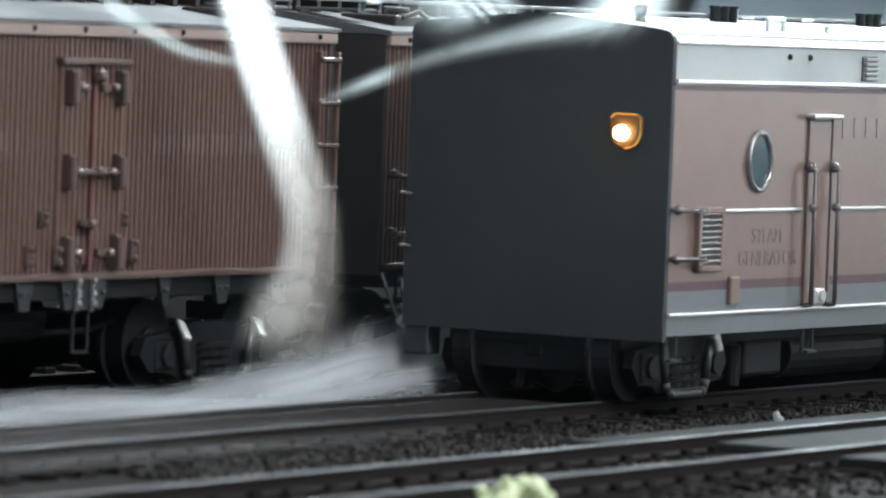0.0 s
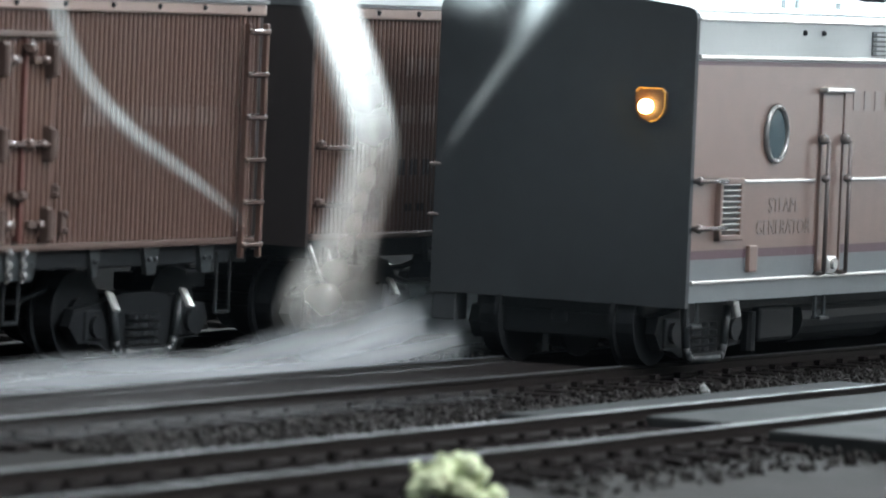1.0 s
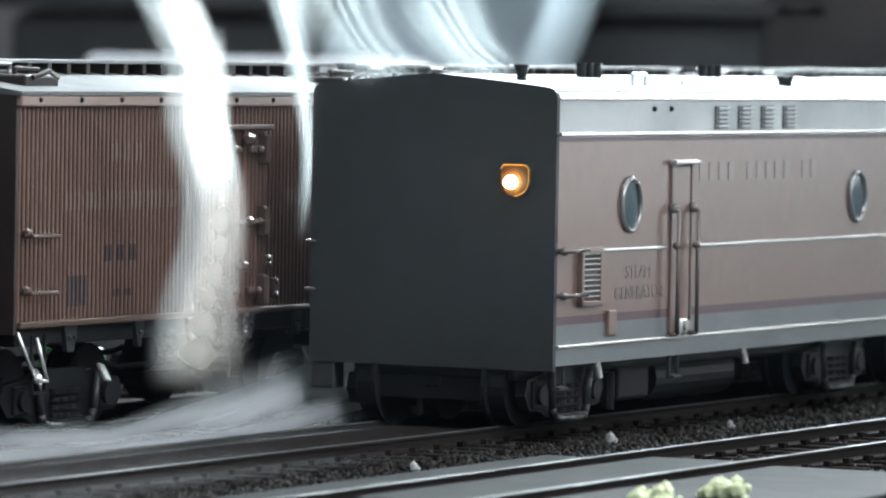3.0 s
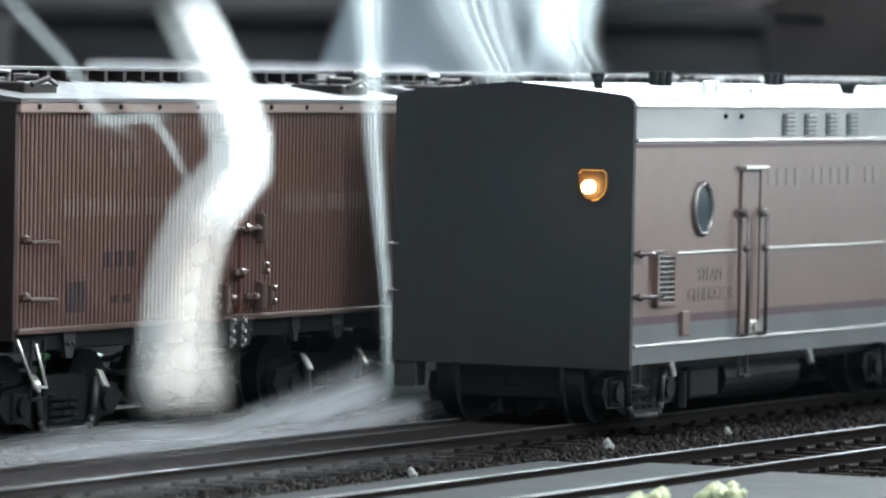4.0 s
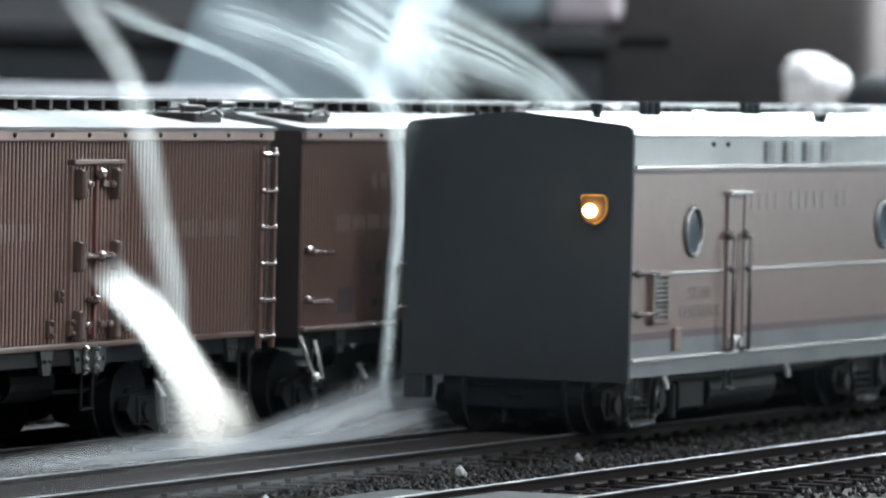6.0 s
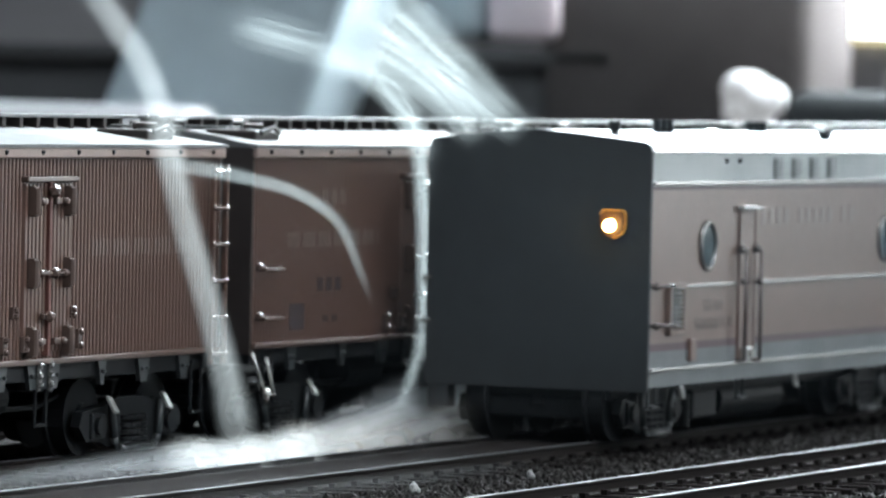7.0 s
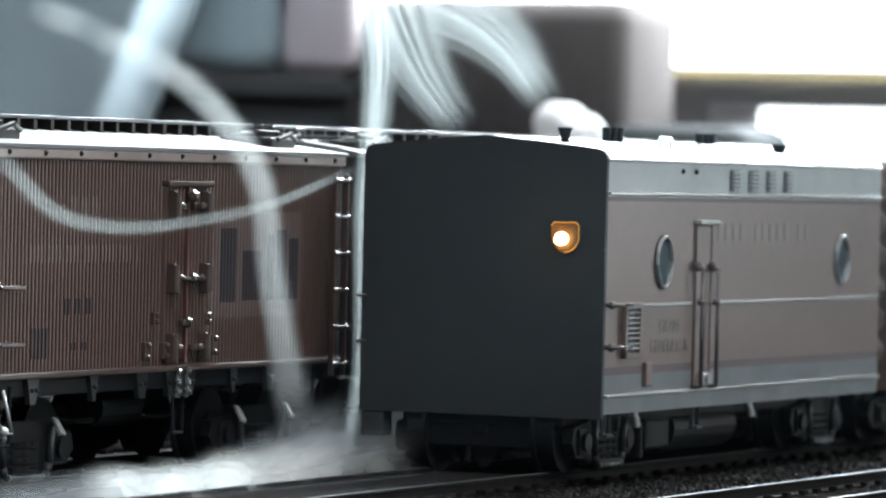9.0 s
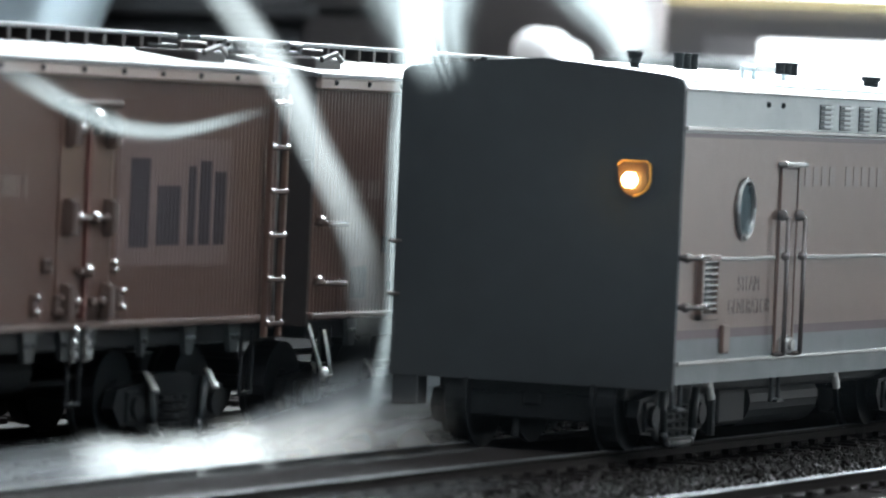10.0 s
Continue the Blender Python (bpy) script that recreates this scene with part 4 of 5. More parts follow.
cushion("card_box", 312.5, 334, 67.5, 190, 842, PINKCARD, "pale pink card box on a dark shelf", "box")
cushion("fabric_box", 335, 379, 67.5, 190, 842, PALEBLUE, "pale blue fabric box on a dark shelf", "box")
cushion("storage_box", 418, 520, -1.2, 47.4, 780, PAPER, "pale low storage box standing before the dark shelf", "box", thick=20)
def two_part(name, first, second, label, category):
    """A piece of furniture of two padded parts."""
    top = new(name)
    tagged(top, label, category)
    for part_name, spec in (first, second):
        o = cushion(part_name, *spec, "", "")
        o.parent = top
    return top


two_part("shelf_unit", ("shelf_body", (300, 560, -1.2, 60, 850, DARKGREY)), ("shelf_top", (296, 564, 60.5, 64.5, 846, DARKGREY)), "dark grey low shelf unit by the far wall", "shelf")
two_part("armchair", ("backrest", (238, 318, 36, 86, 846, GREYCLOTH)), ("seat", (236, 320, -1.2, 34, 838, GREYCLOTH)), "dark brown-grey padded armchair by the far wall", "armchair")
cushion("dark_case", 206, 246, -1.2, 55, 840, BLACKCASE, "dark rounded case standing below the window", "case")
# Unidentified white blur below the window: lumps with glow added, stand made up.
g = random.Random(21)
bm = B()
for i in range(12):
    a, r = g.uniform(0, 6.28), 6.5 * math.sqrt(g.random())
    ball(bm, (g.uniform(-3, 3), r * math.cos(a), 1.5 + 0.62 * r * math.sin(a)), g.uniform(4.0, 5.5), 3)
globe = part("shade", bm, BLOB_GLOW, smooth=True)
bm = B()
cyl(bm, (0, 0, -51.0), (0, 0, 0), 2.5, 16)
cyl(bm, (0, 0, -51.2), (0, 0, -48), 11, 24)
stand = part("stand", bm, DARKGREY)
blob_thing = new("table_lamp")
tagged(blob_thing, "blurred white blob with added glow on a made-up dark stand", "lamp")
globe.parent = stand.parent = blob_thing
blob_thing.matrix_basis = shift(826, 224, 50)


# ---- smoke: soft rigid pieces that ride along moving stream lines behind the car ----
FLOWS = {}


def flow(name, t, *points):
    """Where a stream of smoke runs at t seconds, in the space of the car: points from its foot to its tip."""
    FLOWS.setdefault(name, []).append((t, [Vector(p) for p in points]))


flow("column", 0, (-34.4, 13.0, 9.8), (-30.6, 13.0, 16.1), (-30.5, 13.0, 22.6), (-35.3, 13.0, 30.3), (-41.2, 13.0, 39.2), (-45.8, 13.0, 46.6), (-49.1, 13.0, 52.2))
flow("column", 0.5, (-32.7, 13.0, 7.3), (-30.0, 13.0, 13.1), (-27.4, 13.0, 19.6), (-27.3, 13.0, 26.2), (-31.7, 13.0, 34.0), (-36.7, 13.0, 41.7), (-39.7, 13.0, 49.3))
flow("column", 1, (-35.4, 13.0, 8.5), (-30.7, 13.0, 15.1), (-27.2, 13.0, 21.0), (-25.1, 13.0, 27.7), (-29.8, 13.0, 36.3), (-35.6, 13.0, 44.2), (-38.6, 13.0, 49.4))
flow("column", 1.5, (-36.0, 13.0, 8.6), (-33.7, 13.0, 14.5), (-32.7, 13.0, 19.9), (-25.1, 13.0, 27.9), (-28.3, 13.0, 36.0), (-40.6, 13.0, 42.6), (-50.1, 13.0, 49.7))
flow("column", 2, (-37.5, 13.0, 9.0), (-32.4, 13.0, 15.6), (-31.4, 13.0, 22.4), (-30.4, 13.0, 30.0), (-36.3, 13.0, 38.2), (-47.5, 13.0, 45.5), (-57.0, 13.0, 52.7))
flow("column", 2.5, (-34.6, 13.0, 11.8), (-32.1, 13.0, 19.3), (-28.8, 13.0, 26.2), (-31.2, 13.0, 33.8), (-38.4, 13.0, 40.8), (-35.2, 13.0, 47.7), (-41.7, 13.0, 55.8))
flow("column", 4, (-68.8, 13.0, 8.2), (-68.3, 13.0, 15.1), (-66.5, 13.0, 22.7), (-61.0, 13.0, 30.3), (-52.6, 13.0, 36.6), (-57.2, 13.0, 45.1), (-66.1, 13.0, 54.1))
flow("column", 4.5, (-74.9, 13.0, 8.0), (-74.6, 13.0, 16.4), (-74.2, 13.0, 24.1), (-73.1, 13.0, 31.8), (-67.6, 13.0, 38.8), (-56.8, 13.0, 45.2), (-53.5, 13.0, 54.6))
flow("column", 5, (-77.0, 13.0, 6.1), (-77.2, 13.0, 13.9), (-78.2, 13.0, 22.5), (-79.3, 13.0, 31.7), (-81.7, 13.0, 40.2), (-87.0, 13.0, 49.4), (-95.8, 13.0, 57.6))
flow("column", 5.5, (-78.0, 13.0, 5.7), (-78.0, 13.0, 13.7), (-77.8, 13.0, 22.3), (-79.7, 13.0, 31.0), (-83.8, 13.0, 41.1), (-89.3, 13.0, 50.3), (-101.1, 13.0, 58.6))
flow("column", 7, (-71.2, 13.0, 5.6), (-75.0, 13.0, 13.3), (-80.4, 13.0, 22.6), (-87.5, 13.0, 33.3), (-93.7, 13.0, 44.5), (-100.5, 13.0, 54.0), (-114.2, 13.0, 63.2))
flow("column", 7.5, (-86.7, 13.0, 6.2), (-84.6, 13.0, 15.3), (-84.1, 13.0, 24.5), (-83.8, 13.0, 35.2), (-85.9, 13.0, 45.1), (-92.3, 13.0, 54.9), (-105.9, 13.0, 64.4))
flow("column", 8, (-82.8, 13.0, 10.4), (-79.6, 13.0, 18.9), (-76.4, 13.0, 28.2), (-73.2, 13.0, 36.8), (-77.2, 13.0, 46.2), (-86.5, 13.0, 55.4), (-107.5, 13.0, 64.8))
flow("column", 8.5, (-66.9, 13.0, 10.4), (-64.5, 13.0, 18.0), (-59.4, 13.0, 25.6), (-56.1, 13.0, 34.8), (-62.9, 13.0, 44.1), (-81.1, 13.0, 54.4), (-106.8, 13.0, 64.0))
flow("column", 9, (-32.6, 13.0, 10.5), (-36.7, 13.0, 19.4), (-40.7, 13.0, 28.2), (-44.8, 13.0, 39.1), (-55.6, 13.0, 46.9), (-74.3, 13.0, 53.5), (-107.2, 13.0, 59.3))
flow("column", 9.5, (-29.8, 13.0, 5.8), (-33.8, 13.0, 14.1), (-41.2, 13.0, 23.7), (-50.0, 13.0, 31.8), (-61.8, 13.0, 41.6), (-76.2, 13.0, 49.7), (-91.2, 13.0, 54.3))
flow("column", 10, (-17.1, 13.0, 16.2), (-21.2, 13.0, 23.4), (-28.3, 13.0, 29.7), (-36.0, 13.0, 35.4), (-43.6, 13.0, 41.5), (-53.2, 13.0, 46.8), (-65.5, 13.0, 53.0))
flow("veil", 0, (-5.0, 20.9, 37.3), (-5.0, 14.0, 39.9), (-5.0, 5.6, 42.2), (-5.0, -1.9, 44.0), (-5.0, -8.6, 45.6), (-5.0, -14.4, 48.1), (-5.0, -17.2, 52.4))
flow("veil", 0.5, (-5.0, 12.8, 28.8), (-5.0, 7.6, 33.0), (-5.0, 3.2, 37.6), (-5.0, -0.4, 41.4), (-5.0, -4.0, 44.9), (-5.0, -6.9, 48.3), (-5.0, -9.7, 51.7))
flow("veil", 1, (-5.0, 10.6, 30.5), (-5.0, 7.7, 34.7), (-5.0, 5.1, 38.2), (-5.0, 2.9, 41.7), (-5.0, 1.2, 45.2), (-5.0, -0.2, 48.0), (-5.0, -1.6, 51.4))
flow("veil", 1.5, (-5.0, 12.9, 38.7), (-5.0, 9.0, 40.3), (-5.0, 5.5, 42.1), (-5.0, 3.2, 44.2), (-5.0, 2.2, 47.4), (-5.0, 1.5, 50.1), (-5.0, 0.8, 52.9))
flow("veil", 2, (5.1, 19.0, 39.4), (4.2, 19.0, 42.9), (3.2, 19.0, 46.5), (3.0, 19.0, 50.1), (3.6, 19.0, 52.3), (5.0, 19.0, 54.4), (6.4, 19.0, 56.6))
flow("veil", 2.5, (1.4, 19.0, 39.8), (2.2, 19.0, 43.5), (1.9, 19.0, 46.4), (0.8, 19.0, 49.3), (-1.3, 19.0, 52.9), (-3.7, 19.0, 55.7), (-5.3, 19.0, 58.5))
flow("veil", 4, (1.4, 19.0, 7.9), (0.5, 19.0, 17.8), (-1.5, 19.0, 27.7), (-3.5, 19.0, 37.6), (-4.7, 19.0, 47.4), (-5.9, 19.0, 56.4), (-6.9, 19.0, 61.7))
flow("veil", 4.5, (2.9, 19.0, 8.3), (0.2, 19.0, 17.7), (-0.9, 19.0, 26.9), (-1.4, 19.0, 36.2), (-2.4, 19.0, 45.4), (-7.0, 19.0, 53.0), (-11.5, 19.0, 59.8))
flow("veil", 5, (0.7, 19.0, 12.3), (1.2, 19.0, 22.4), (0.5, 19.0, 31.1), (-2.0, 19.0, 38.9), (-10.1, 19.0, 48.2), (-20.6, 19.0, 55.8), (-27.4, 19.0, 61.0))
flow("veil", 5.5, (-1.5, 19.0, 8.9), (-1.9, 19.0, 18.5), (0.1, 19.0, 28.0), (1.3, 19.0, 37.5), (-3.1, 19.0, 47.0), (-19.1, 19.0, 53.2), (-44.4, 19.0, 58.9))
flow("veil", 7, (-4.7, 19.0, 7.3), (0.8, 19.0, 15.4), (1.3, 19.0, 25.4), (0.7, 19.0, 36.2), (-2.7, 19.0, 45.3), (-19.6, 19.0, 54.2), (-56.4, 19.0, 60.0))
flow("veil", 7.5, (-5.4, 19.0, 8.3), (1.3, 19.0, 17.4), (2.8, 19.0, 28.3), (2.3, 19.0, 38.5), (-0.2, 19.0, 46.1), (-17.8, 19.0, 55.9), (-56.1, 19.0, 64.9))
flow("veil", 8, (-7.1, 19.0, 5.7), (-1.3, 19.0, 14.9), (0.3, 19.0, 25.1), (0.8, 19.0, 37.1), (1.4, 19.0, 46.5), (-16.7, 19.0, 54.8), (-58.2, 19.0, 64.6))
flow("veil", 8.5, (0.6, 19.0, 6.3), (1.1, 19.0, 17.9), (2.0, 19.0, 30.4), (3.2, 19.0, 40.4), (7.0, 19.0, 47.9), (-9.9, 19.0, 55.9), (-50.8, 19.0, 61.2))
flow("veil", 9, (-0.1, 19.0, 6.3), (2.3, 19.0, 15.4), (2.6, 19.0, 26.2), (3.0, 19.0, 37.0), (5.3, 19.0, 46.3), (6.3, 19.0, 55.6), (4.2, 19.0, 65.6))
flow("veil", 9.5, (1.4, 19.0, 8.8), (1.5, 19.0, 18.8), (2.6, 19.0, 28.8), (3.7, 19.0, 37.4), (4.1, 19.0, 44.6), (3.5, 19.0, 51.8), (-4.4, 19.0, 59.4))
flow("veil", 10, (-1.1, 19.0, 7.0), (2.2, 19.0, 15.6), (2.7, 19.0, 26.2), (3.3, 19.0, 36.2), (5.5, 19.0, 44.2), (6.9, 19.0, 50.3), (7.2, 19.0, 55.6))
flow("strand", 0, (-41.3, 16.0, 39.7), (-50.6, 16.0, 40.8), (-57.5, 16.0, 42.6), (-64.4, 16.0, 44.9), (-67.8, 16.0, 47.9))
flow("strand", 0.5, (-36.6, 16.0, 24.7), (-49.9, 16.0, 25.3), (-64.2, 16.0, 29.3), (-74.7, 16.0, 34.8), (-78.5, 16.0, 42.1))
flow("strand", 1, (-52.8, 16.0, 21.2), (-64.0, 16.0, 25.8), (-73.7, 16.0, 30.2), (-82.1, 16.0, 35.8), (-87.6, 16.0, 42.6))
flow("strand", 1.5, (-65.8, 16.0, 18.5), (-74.5, 16.0, 24.5), (-80.7, 16.0, 30.9), (-85.1, 16.0, 37.8), (-89.0, 16.0, 46.5))
flow("strand", 2, (-38.8, 16.0, 29.1), (-54.7, 16.0, 30.1), (-66.3, 16.0, 32.9), (-72.7, 16.0, 37.5), (-78.9, 16.0, 40.1))
flow("strand", 2.5, (-15.9, 16.0, 38.6), (-19.0, 16.0, 43.5), (-23.5, 16.0, 48.4), (-29.3, 16.0, 52.5), (-35.1, 16.0, 56.6))
flow("strand", 4, (-61.6, 16.0, 35.9), (-68.8, 16.0, 41.1), (-79.9, 16.0, 41.8), (-89.5, 16.0, 48.3), (-101.4, 16.0, 54.8))
flow("strand", 4.5, (-68.6, 16.0, 51.5), (-78.6, 16.0, 52.4), (-88.1, 16.0, 46.4), (-99.0, 16.0, 45.6), (-107.2, 16.0, 53.6))
flow("strand", 5, (-73.0, 16.0, 52.3), (-87.6, 16.0, 55.6), (-98.9, 16.0, 58.2), (-107.1, 16.0, 60.1), (-115.2, 16.0, 62.0))
flow("strand", 5.5, (-54.9, 16.0, 55.8), (-69.0, 16.0, 58.5), (-82.7, 16.0, 61.1), (-94.5, 16.0, 63.0), (-104.5, 16.0, 64.8))
flow("strand", 7, (-26.5, 16.0, 25.2), (-34.3, 16.0, 32.5), (-47.3, 16.0, 37.0), (-65.0, 16.0, 39.5), (-81.1, 16.0, 41.0))
flow("strand", 7.5, (-15.1, 16.0, 29.5), (-22.4, 16.0, 35.8), (-35.1, 16.0, 39.4), (-57.5, 16.0, 39.5), (-82.2, 16.0, 39.6))
flow("strand", 8, (-2.0, 16.0, 42.3), (-16.7, 16.0, 43.1), (-38.7, 16.0, 42.2), (-57.8, 16.0, 41.4), (-72.6, 16.0, 42.2))
flow("strand", 8.5, (-3.8, 16.0, 42.0), (-27.9, 16.0, 39.5), (-54.4, 16.0, 39.0), (-72.5, 16.0, 40.9), (-86.8, 16.0, 50.5))
flow("strand", 9, (-16.5, 16.0, 40.0), (-39.8, 16.0, 36.2), (-73.4, 16.0, 33.8), (-95.4, 16.0, 35.3), (-109.1, 16.0, 40.6))
flow("strand", 9.5, (-56.7, 16.0, 38.3), (-71.9, 16.0, 36.9), (-85.2, 16.0, 36.7), (-98.1, 16.0, 38.7), (-107.9, 16.0, 41.1))
flow("strand", 10, (-53.1, 16.0, 37.8), (-66.0, 16.0, 36.6), (-78.5, 16.0, 36.8), (-90.7, 16.0, 38.7), (-99.9, 16.0, 40.8))
flow("roof_a", 0, (26.7, 2.0, 44.5), (25.9, 2.0, 46.6), (25.0, 2.0, 48.6), (23.3, 2.0, 51.3))
flow("roof_a", 0.5, (26.2, 2.0, 44.6), (24.5, 2.0, 46.6), (22.9, 2.0, 48.6), (21.2, 2.0, 51.3))
flow("roof_a", 1, (27.8, 2.0, 44.3), (26.8, 2.0, 46.4), (25.8, 2.0, 48.5), (24.1, 2.0, 50.6))
flow("roof_a", 1.5, (31.5, 2.0, 44.3), (30.5, 2.0, 46.4), (29.6, 2.0, 48.6), (27.8, 2.0, 51.4))
flow("roof_a", 2, (27.7, 2.0, 47.2), (23.5, 2.0, 49.3), (19.3, 2.0, 51.5), (16.0, 2.0, 53.6))
flow("roof_a", 2.5, (19.0, 2.0, 46.8), (10.8, 2.0, 48.9), (4.4, 2.0, 51.7), (-2.0, 2.0, 55.2))
flow("roof_a", 4, (24.4, 2.0, 48.6), (19.8, 2.0, 52.5), (17.8, 2.0, 56.3), (15.9, 2.0, 60.0))
flow("roof_a", 4.5, (18.2, 2.0, 47.1), (9.8, 2.0, 50.9), (2.5, 2.0, 54.6), (-4.7, 2.0, 58.3))
flow("roof_a", 5, (26.0, 2.0, 47.9), (18.2, 2.0, 51.8), (8.7, 2.0, 55.6), (0.5, 2.0, 57.8))
flow("roof_a", 5.5, (29.5, 2.0, 47.9), (15.6, 2.0, 52.6), (0.3, 2.0, 55.6), (-12.6, 2.0, 56.6))
flow("roof_a", 7, (-9.6, 2.0, 48.1), (-22.7, 2.0, 52.5), (-35.4, 2.0, 56.3), (-48.7, 2.0, 61.1))
flow("roof_a", 7.5, (19.1, 2.0, 49.5), (-4.8, 2.0, 52.3), (-29.5, 2.0, 54.4), (-54.9, 2.0, 58.8))
flow("roof_a", 8, (17.4, 2.0, 48.6), (3.6, 2.0, 53.2), (-18.1, 2.0, 55.8), (-48.8, 2.0, 57.8))
flow("roof_a", 8.5, (26.3, 2.0, 48.8), (18.1, 2.0, 54.2), (8.0, 2.0, 56.5), (-3.8, 2.0, 55.4))
flow("roof_a", 9, (20.6, 2.0, 53.9), (13.0, 2.0, 58.0), (1.5, 2.0, 61.8), (-11.6, 2.0, 64.4))
flow("roof_a", 9.5, (-2.0, 2.0, 48.5), (-12.6, 2.0, 52.7), (-22.0, 2.0, 55.9), (-28.5, 2.0, 59.4))
flow("roof_a", 10, (34.3, 2.0, 48.3), (28.9, 2.0, 52.2), (22.7, 2.0, 55.4), (17.7, 2.0, 57.9))
flow("roof_b", 0, (9.1, 10.0, 43.9), (3.5, 10.0, 45.8), (-0.6, 10.0, 47.8), (-4.7, 10.0, 50.3))
flow("roof_b", 0.5, (3.7, 10.0, 44.5), (0.8, 10.0, 46.5), (-2.1, 10.0, 48.4), (-5.0, 10.0, 50.4))
flow("roof_b", 1, (2.7, 10.0, 43.6), (-0.3, 10.0, 45.6), (-3.3, 10.0, 47.6), (-6.3, 10.0, 49.6))
flow("roof_b", 1.5, (-7.8, 10.0, 44.4), (-10.7, 10.0, 46.4), (-13.7, 10.0, 48.4), (-16.7, 10.0, 51.1))
flow("roof_b", 2, (11.5, 10.0, 46.1), (2.2, 10.0, 48.5), (-5.4, 10.0, 50.9), (-11.5, 10.0, 53.6))
flow("roof_b", 2.5, (5.9, 10.0, 46.2), (-4.2, 10.0, 49.0), (-11.1, 10.0, 52.5), (-15.7, 10.0, 56.3))
flow("roof_b", 4, (18.0, 10.0, 46.2), (12.6, 10.0, 50.7), (8.2, 10.0, 55.2), (5.4, 10.0, 59.8))
flow("roof_b", 4.5, (-12.7, 10.0, 47.1), (-15.4, 10.0, 50.8), (-18.4, 10.0, 54.5), (-22.4, 10.0, 58.9))
flow("roof_b", 5, (8.5, 10.0, 49.2), (3.0, 10.0, 53.1), (-2.5, 10.0, 56.2), (-7.9, 10.0, 59.2))
flow("roof_b", 5.5, (-1.8, 10.0, 49.6), (-13.7, 10.0, 53.4), (-23.5, 10.0, 56.7), (-33.9, 10.0, 60.0))
flow("roof_b", 7, (-3.6, 10.0, 47.2), (-13.8, 10.0, 52.0), (-24.7, 10.0, 55.9), (-37.1, 10.0, 58.9))
flow("roof_b", 7.5, (5.4, 10.0, 49.3), (-7.3, 10.0, 52.1), (-21.7, 10.0, 55.2), (-39.5, 10.0, 60.6))
flow("roof_b", 8, (25.4, 10.0, 48.1), (11.7, 10.0, 52.7), (-3.7, 10.0, 55.1), (-24.7, 10.0, 57.3))
flow("roof_b", 8.5, (17.9, 10.0, 50.7), (5.7, 10.0, 55.1), (-3.0, 10.0, 59.8), (-14.6, 10.0, 63.6))
flow("roof_b", 9, (9.6, 10.0, 49.6), (0.3, 10.0, 54.8), (-5.8, 10.0, 59.6), (-11.0, 10.0, 64.3))
flow("roof_b", 9.5, (-3.1, 10.0, 49.7), (-11.6, 10.0, 53.3), (-17.3, 10.0, 56.9), (-22.0, 10.0, 60.2))
flow("roof_b", 10, (-9.1, 10.0, 45.5), (-12.0, 10.0, 48.7), (-14.1, 10.0, 51.9), (-15.3, 10.0, 55.0))


def sheet(name, spot, nu, nv, mat, parent):
    """A thin smooth sheet: spot(u, v) gives its points in millimetres."""
    bm = B()
    uv = bm.loops.layers.uv.new("UVMap")
    rows = [[bm.verts.new(Vector(spot(i / nu, j / nv)) * U) for i in range(nu + 1)] for j in range(nv + 1)]
    for j in range(nv):
        for i in range(nu):
            f = bm.faces.new((rows[j][i], rows[j][i + 1], rows[j + 1][i + 1], rows[j + 1][i]))
            for loop, (a, b) in zip(f.loops, ((i, j), (i + 1, j), (i + 1, j + 1), (i, j + 1))):
                loop[uv].uv = (a / nu, b / nv)
    return part(name, bm, mat, parent, smooth=True)


def wisp(name, half, length, mat, parent):
    """A bulged strip, half wide to each side and length long, lying in its own x-z plane."""
    return sheet(name, lambda u, v: (half * (2 * u - 1), half * 0.05 * math.sin(math.pi * u), length * (v - 0.5)), 6, 6, mat, parent)


def along(points, s):
    """A smooth point and direction at the share s of a stream line."""
    k = len(points) - 1
    f = min(max(s, 0.0), 1.0) * k
    i = min(int(f), k - 1)
    u = f - i
    p0, p1, p2, p3 = points[max(i - 1, 0)], points[i], points[i + 1], points[min(i + 2, k)]
    p = 0.5 * ((2 * p1) + (p2 - p0) * u + (2 * p0 - 5 * p1 + 4 * p2 - p3) * u * u + (3 * p1 - p0 - 3 * p2 + p3) * u ** 3)
    d = 0.5 * ((p2 - p0) + (4 * p0 - 10 * p1 + 8 * p2 - 2 * p3) * u + (9 * p1 - 3 * p0 - 9 * p2 + 3 * p3) * u * u)
    return p, d.normalized()


FACING = Vector((-0.89, -0.45, 0.03)).normalized()


def stance(p, d):
    """The pose of a wisp at p whose length lies along d and whose face looks down the train."""
    up = (d - FACING * d.dot(FACING)).normalized()
    side = up.cross(FACING).normalized()
    m = Matrix((side, -FACING, up)).transposed().to_4x4()
    if m.to_3x3().determinant() < 0:
        m = Matrix((-side, -FACING, up)).transposed().to_4x4()
    m.translation = p * U
    return m


plume = new("smoke_plume")
tagged(plume, "white smoke drifting in thin veils behind the passenger car", "smoke", kind="stuff")
STREAMS = []  # the moving wisps with their rows


def steps(table, t):
    """A value at t seconds, from rows of (seconds, value)."""
    return float(np.interp(t, [a for a, _ in table], [b for _, b in table]))


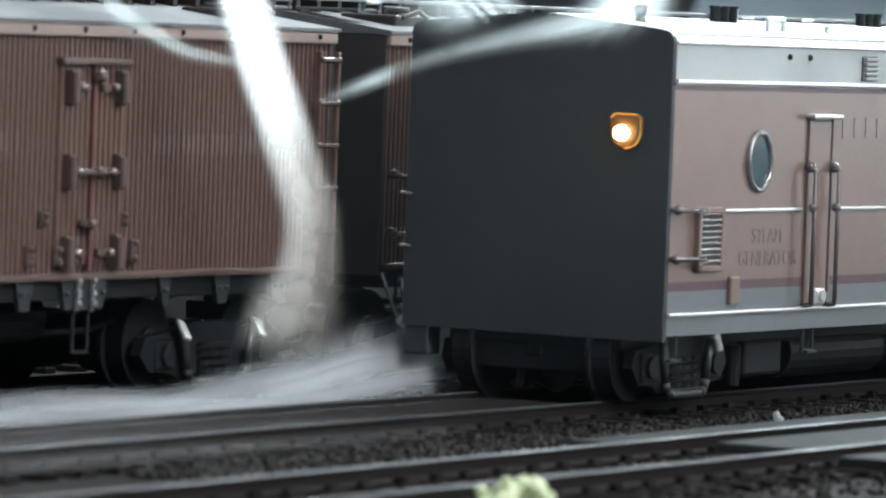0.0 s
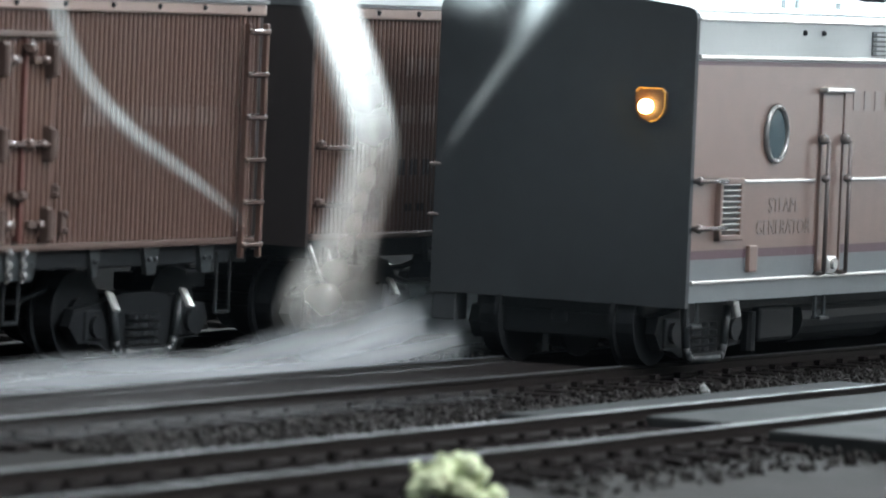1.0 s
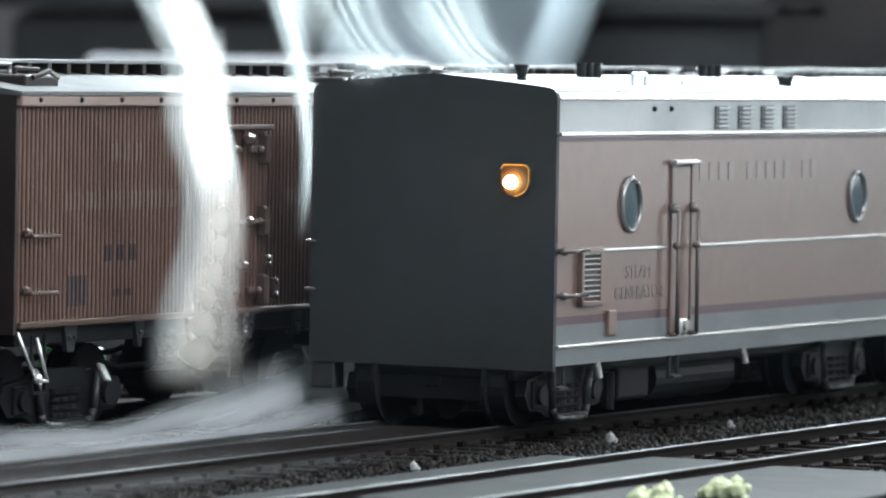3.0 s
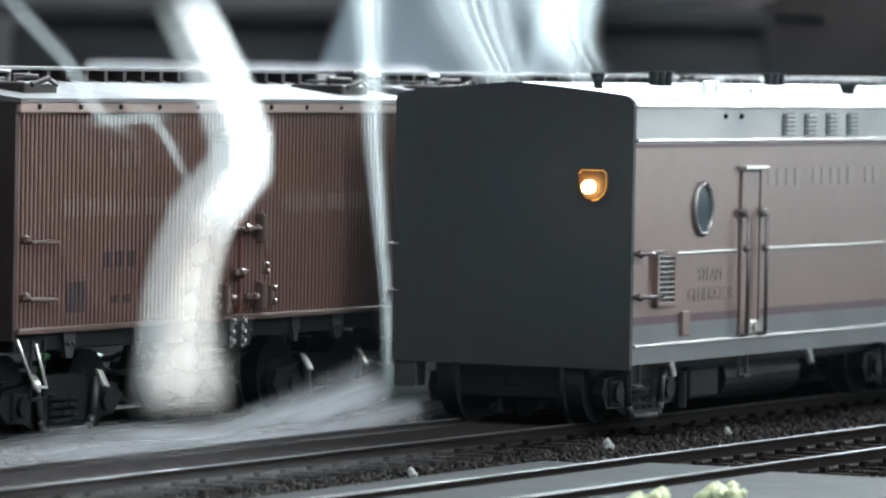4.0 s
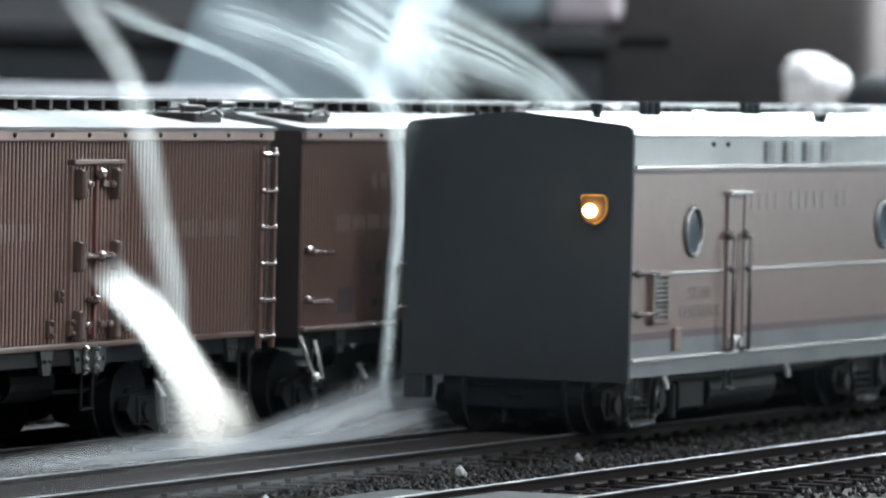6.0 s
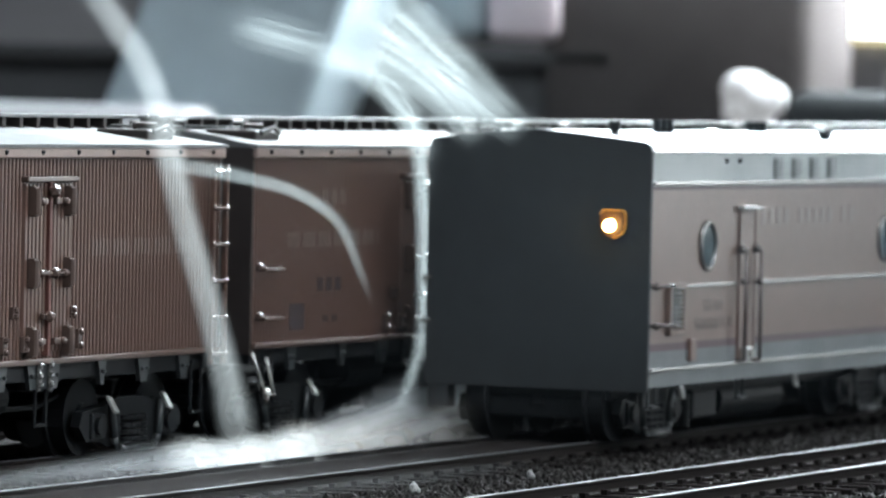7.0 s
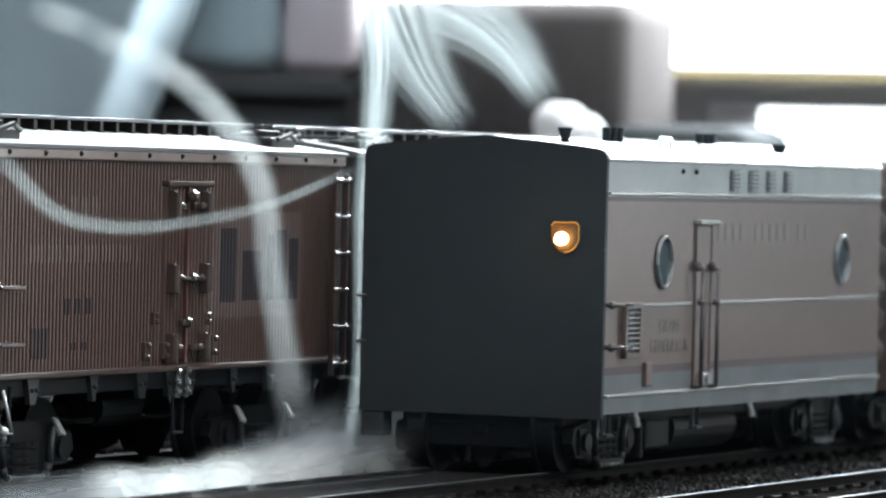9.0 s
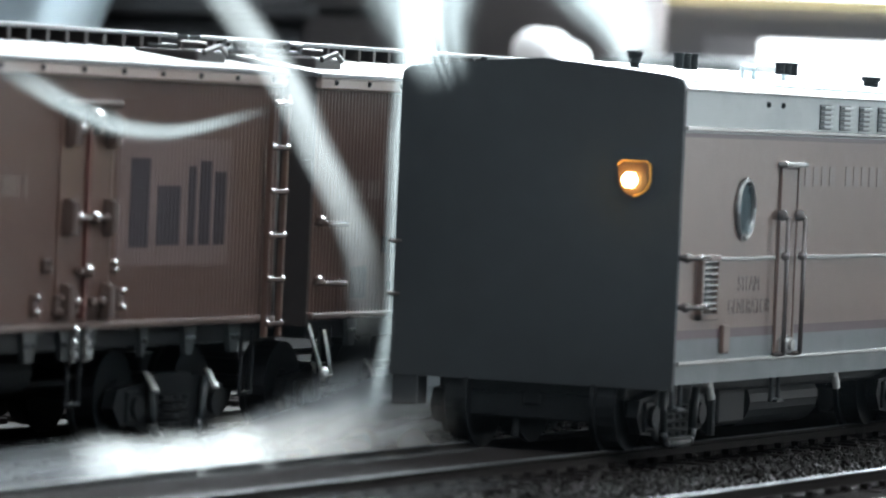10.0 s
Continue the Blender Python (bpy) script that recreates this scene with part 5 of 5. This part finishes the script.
def stream(flow_name, count, half, mat, seed, aside=None, sink=False, spread=0.0, overlap=2.1):
    """Short strips one after another along a stream line; aside gives their shift across the stream over time."""
    g = random.Random(seed)
    lengths = [sum((b - a).length for a, b in zip(pts, pts[1:])) for _, pts in FLOWS[flow_name]]
    length = overlap * sorted(lengths)[int(0.8 * len(lengths))] / count
    for i in range(count):
        s = (i + 0.5) / count
        w = wisp("wisp", half(s), length, mat(s) if callable(mat) else mat, plume)
        dx = g.gauss(0, spread)
        rows = []
        for t, pts in FLOWS[flow_name]:
            p, d = along(pts, s)
            m = stance(p, d)
            side = Vector(m.col[0][:3])
            p = p + side * ((steps(aside, t) * (1 - 0.35 * s) if aside else 0.0) + dx) + FACING * (0.14 * i + 0.5 * seed)
            if sink and t > 5.6:  # these pieces settle into the low bank
                if t == 7:  # on the way they slump to a mound at the foot
                    rows.append((6.2, stance(Vector((-72 - 2.5 * (i - 6.5), 13.0, 3.5 + 0.5 * i)), Vector((-0.3, 0.6, 0.7)).normalized())))
                p = Vector((-8 - 5.6 * i, 11.0 + 4.0 * (i % 3), 1.7 - 0.06 * i + 0.5 * (i % 2)))
                d = Vector((-0.45, 0.89, 0.05)).normalized()
            rows.append((t, stance(p, d)))
        STREAMS.append((w, rows))


SPREAD = [(0, 0.9), (0.5, 1.0), (1, 1.2), (1.5, 1.6), (2, 1.6), (2.5, 1.8), (4, 2.4), (4.5, 2.3), (5, 1.0), (5.5, 0.6), (7, 0.0), (10, 0.0)]
stream("column", 14, lambda s: 2.5 + 1.2 * math.exp(-10 * s), SMOKE_A, 1, [(t, -v) for t, v in SPREAD])
stream("column", 14, lambda s: 3.6 + 4.0 * math.exp(-10 * s) - 0.6 * s, lambda s: SMOKE_B if s > 0.5 else SMOKE_FOOT_DIM, 2, SPREAD, True)
stream("veil", 12, lambda s: 1.3 + 2.6 * s * s, SMOKE_VEIL, 3)
stream("veil", 10, lambda s: 0.55, SMOKE_LINE, 4, spread=0.25)
stream("strand", 11, lambda s: 0.8 + 0.7 * s, SMOKE_STRAND, 5)
stream("roof_a", 8, lambda s: 3.4 + 4.6 * s, SMOKE_FAN, 6)
stream("roof_a", 7, lambda s: 0.4, SMOKE_LINE, 7)
stream("roof_b", 8, lambda s: 3.8 + 5.0 * s, SMOKE_FAN, 8)
stream("roof_b", 7, lambda s: 0.45, SMOKE_LINE, 9)


def fog(name, x0, x1, y, crest, mat, lean=2.0):
    """A long low sheet of fog along the track from x0 to x1, its crest heights evenly spaced between them."""
    xs = [x0 + (x1 - x0) * k / (len(crest) - 1) for k in range(len(crest))]

    def spot(u, v):
        x = x0 + (x1 - x0) * v
        top = float(np.interp(x, xs, crest))
        return (x, y + lean * u, -0.9 + (top + 0.9) * u)

    w = sheet(name, spot, 6, 40, mat, plume)
    k = len(STREAMS)
    STREAMS.append((w, [(t, shift(2.0 * math.sin(0.9 * t + k), 0.5 * math.sin(0.5 * t + k), 0.2 * math.sin(0.8 * t + 2 * k))) for t in range(11)]))


# the low bank behind and beside the car, and a faint haze sheet along it that lifts the darks
fog("fog_bank", -170, 60, 21.0, (1.5, 2.0, 2.6, 3.4, 4.2, 3.0, 7.0, 11.5, 11.5, 10.0), SMOKE_FOG)
fog("fog_bank", -175, 40, 13.0, (1.8, 2.4, 3.2, 3.6, 3.4, 2.6, 2.6, 4.5, 7.0, 6.0), SMOKE_FOG)
fog("fog_bank", -70, 30, 17.5, (2.0, 2.2, 3.0, 5.0, 8.0, 9.5, 9.0), SMOKE_FOG)
fog("fog_bank", -180, 2, 3.0, (2.6, 3.0, 3.4, 3.2, 2.6, 2.4, 2.2, 2.0, 1.8, 2.0), SMOKE_LOW)
fog("fog_bank", -180, -12, -6.0, (2.4, 2.8, 3.0, 2.8, 2.4, 2.2, 2.0, 1.6, 1.2), SMOKE_LOW)
fog("fog_bank", -190, -30, -15.0, (2.0, 2.2, 2.2, 2.0, 1.8, 1.6, 1.4, 1.0), SMOKE_LOW)
fog("haze", -200, 260, -34.0, (58, 62, 60, 64, 60, 58), HAZE_LIFT, 4.0)


# ---- what moves ----
CAR_ROWS = [
    (0, -0.00),
    (0.5, 11.00),
    (1, 24.10),
    (1.5, 34.34),
    (2, 46.98),
    (2.5, 57.57),
    (4, 92.14),
    (4.5, 104.92),
    (5, 115.74),
    (5.5, 128.03),
    (7, 165.84),
    (7.5, 178.28),
    (8, 192.21),
    (8.5, 205.82),
    (9, 219.82),
    (9.5, 233.24),
    (10, 247.00),
]


def motions():
    for train in (steam, lead, plume):
        walk(train, [(t, shift(x, 0, 0)) for t, x in CAR_ROWS])
    for w, rows in STREAMS:
        walk(w, rows)


motions()
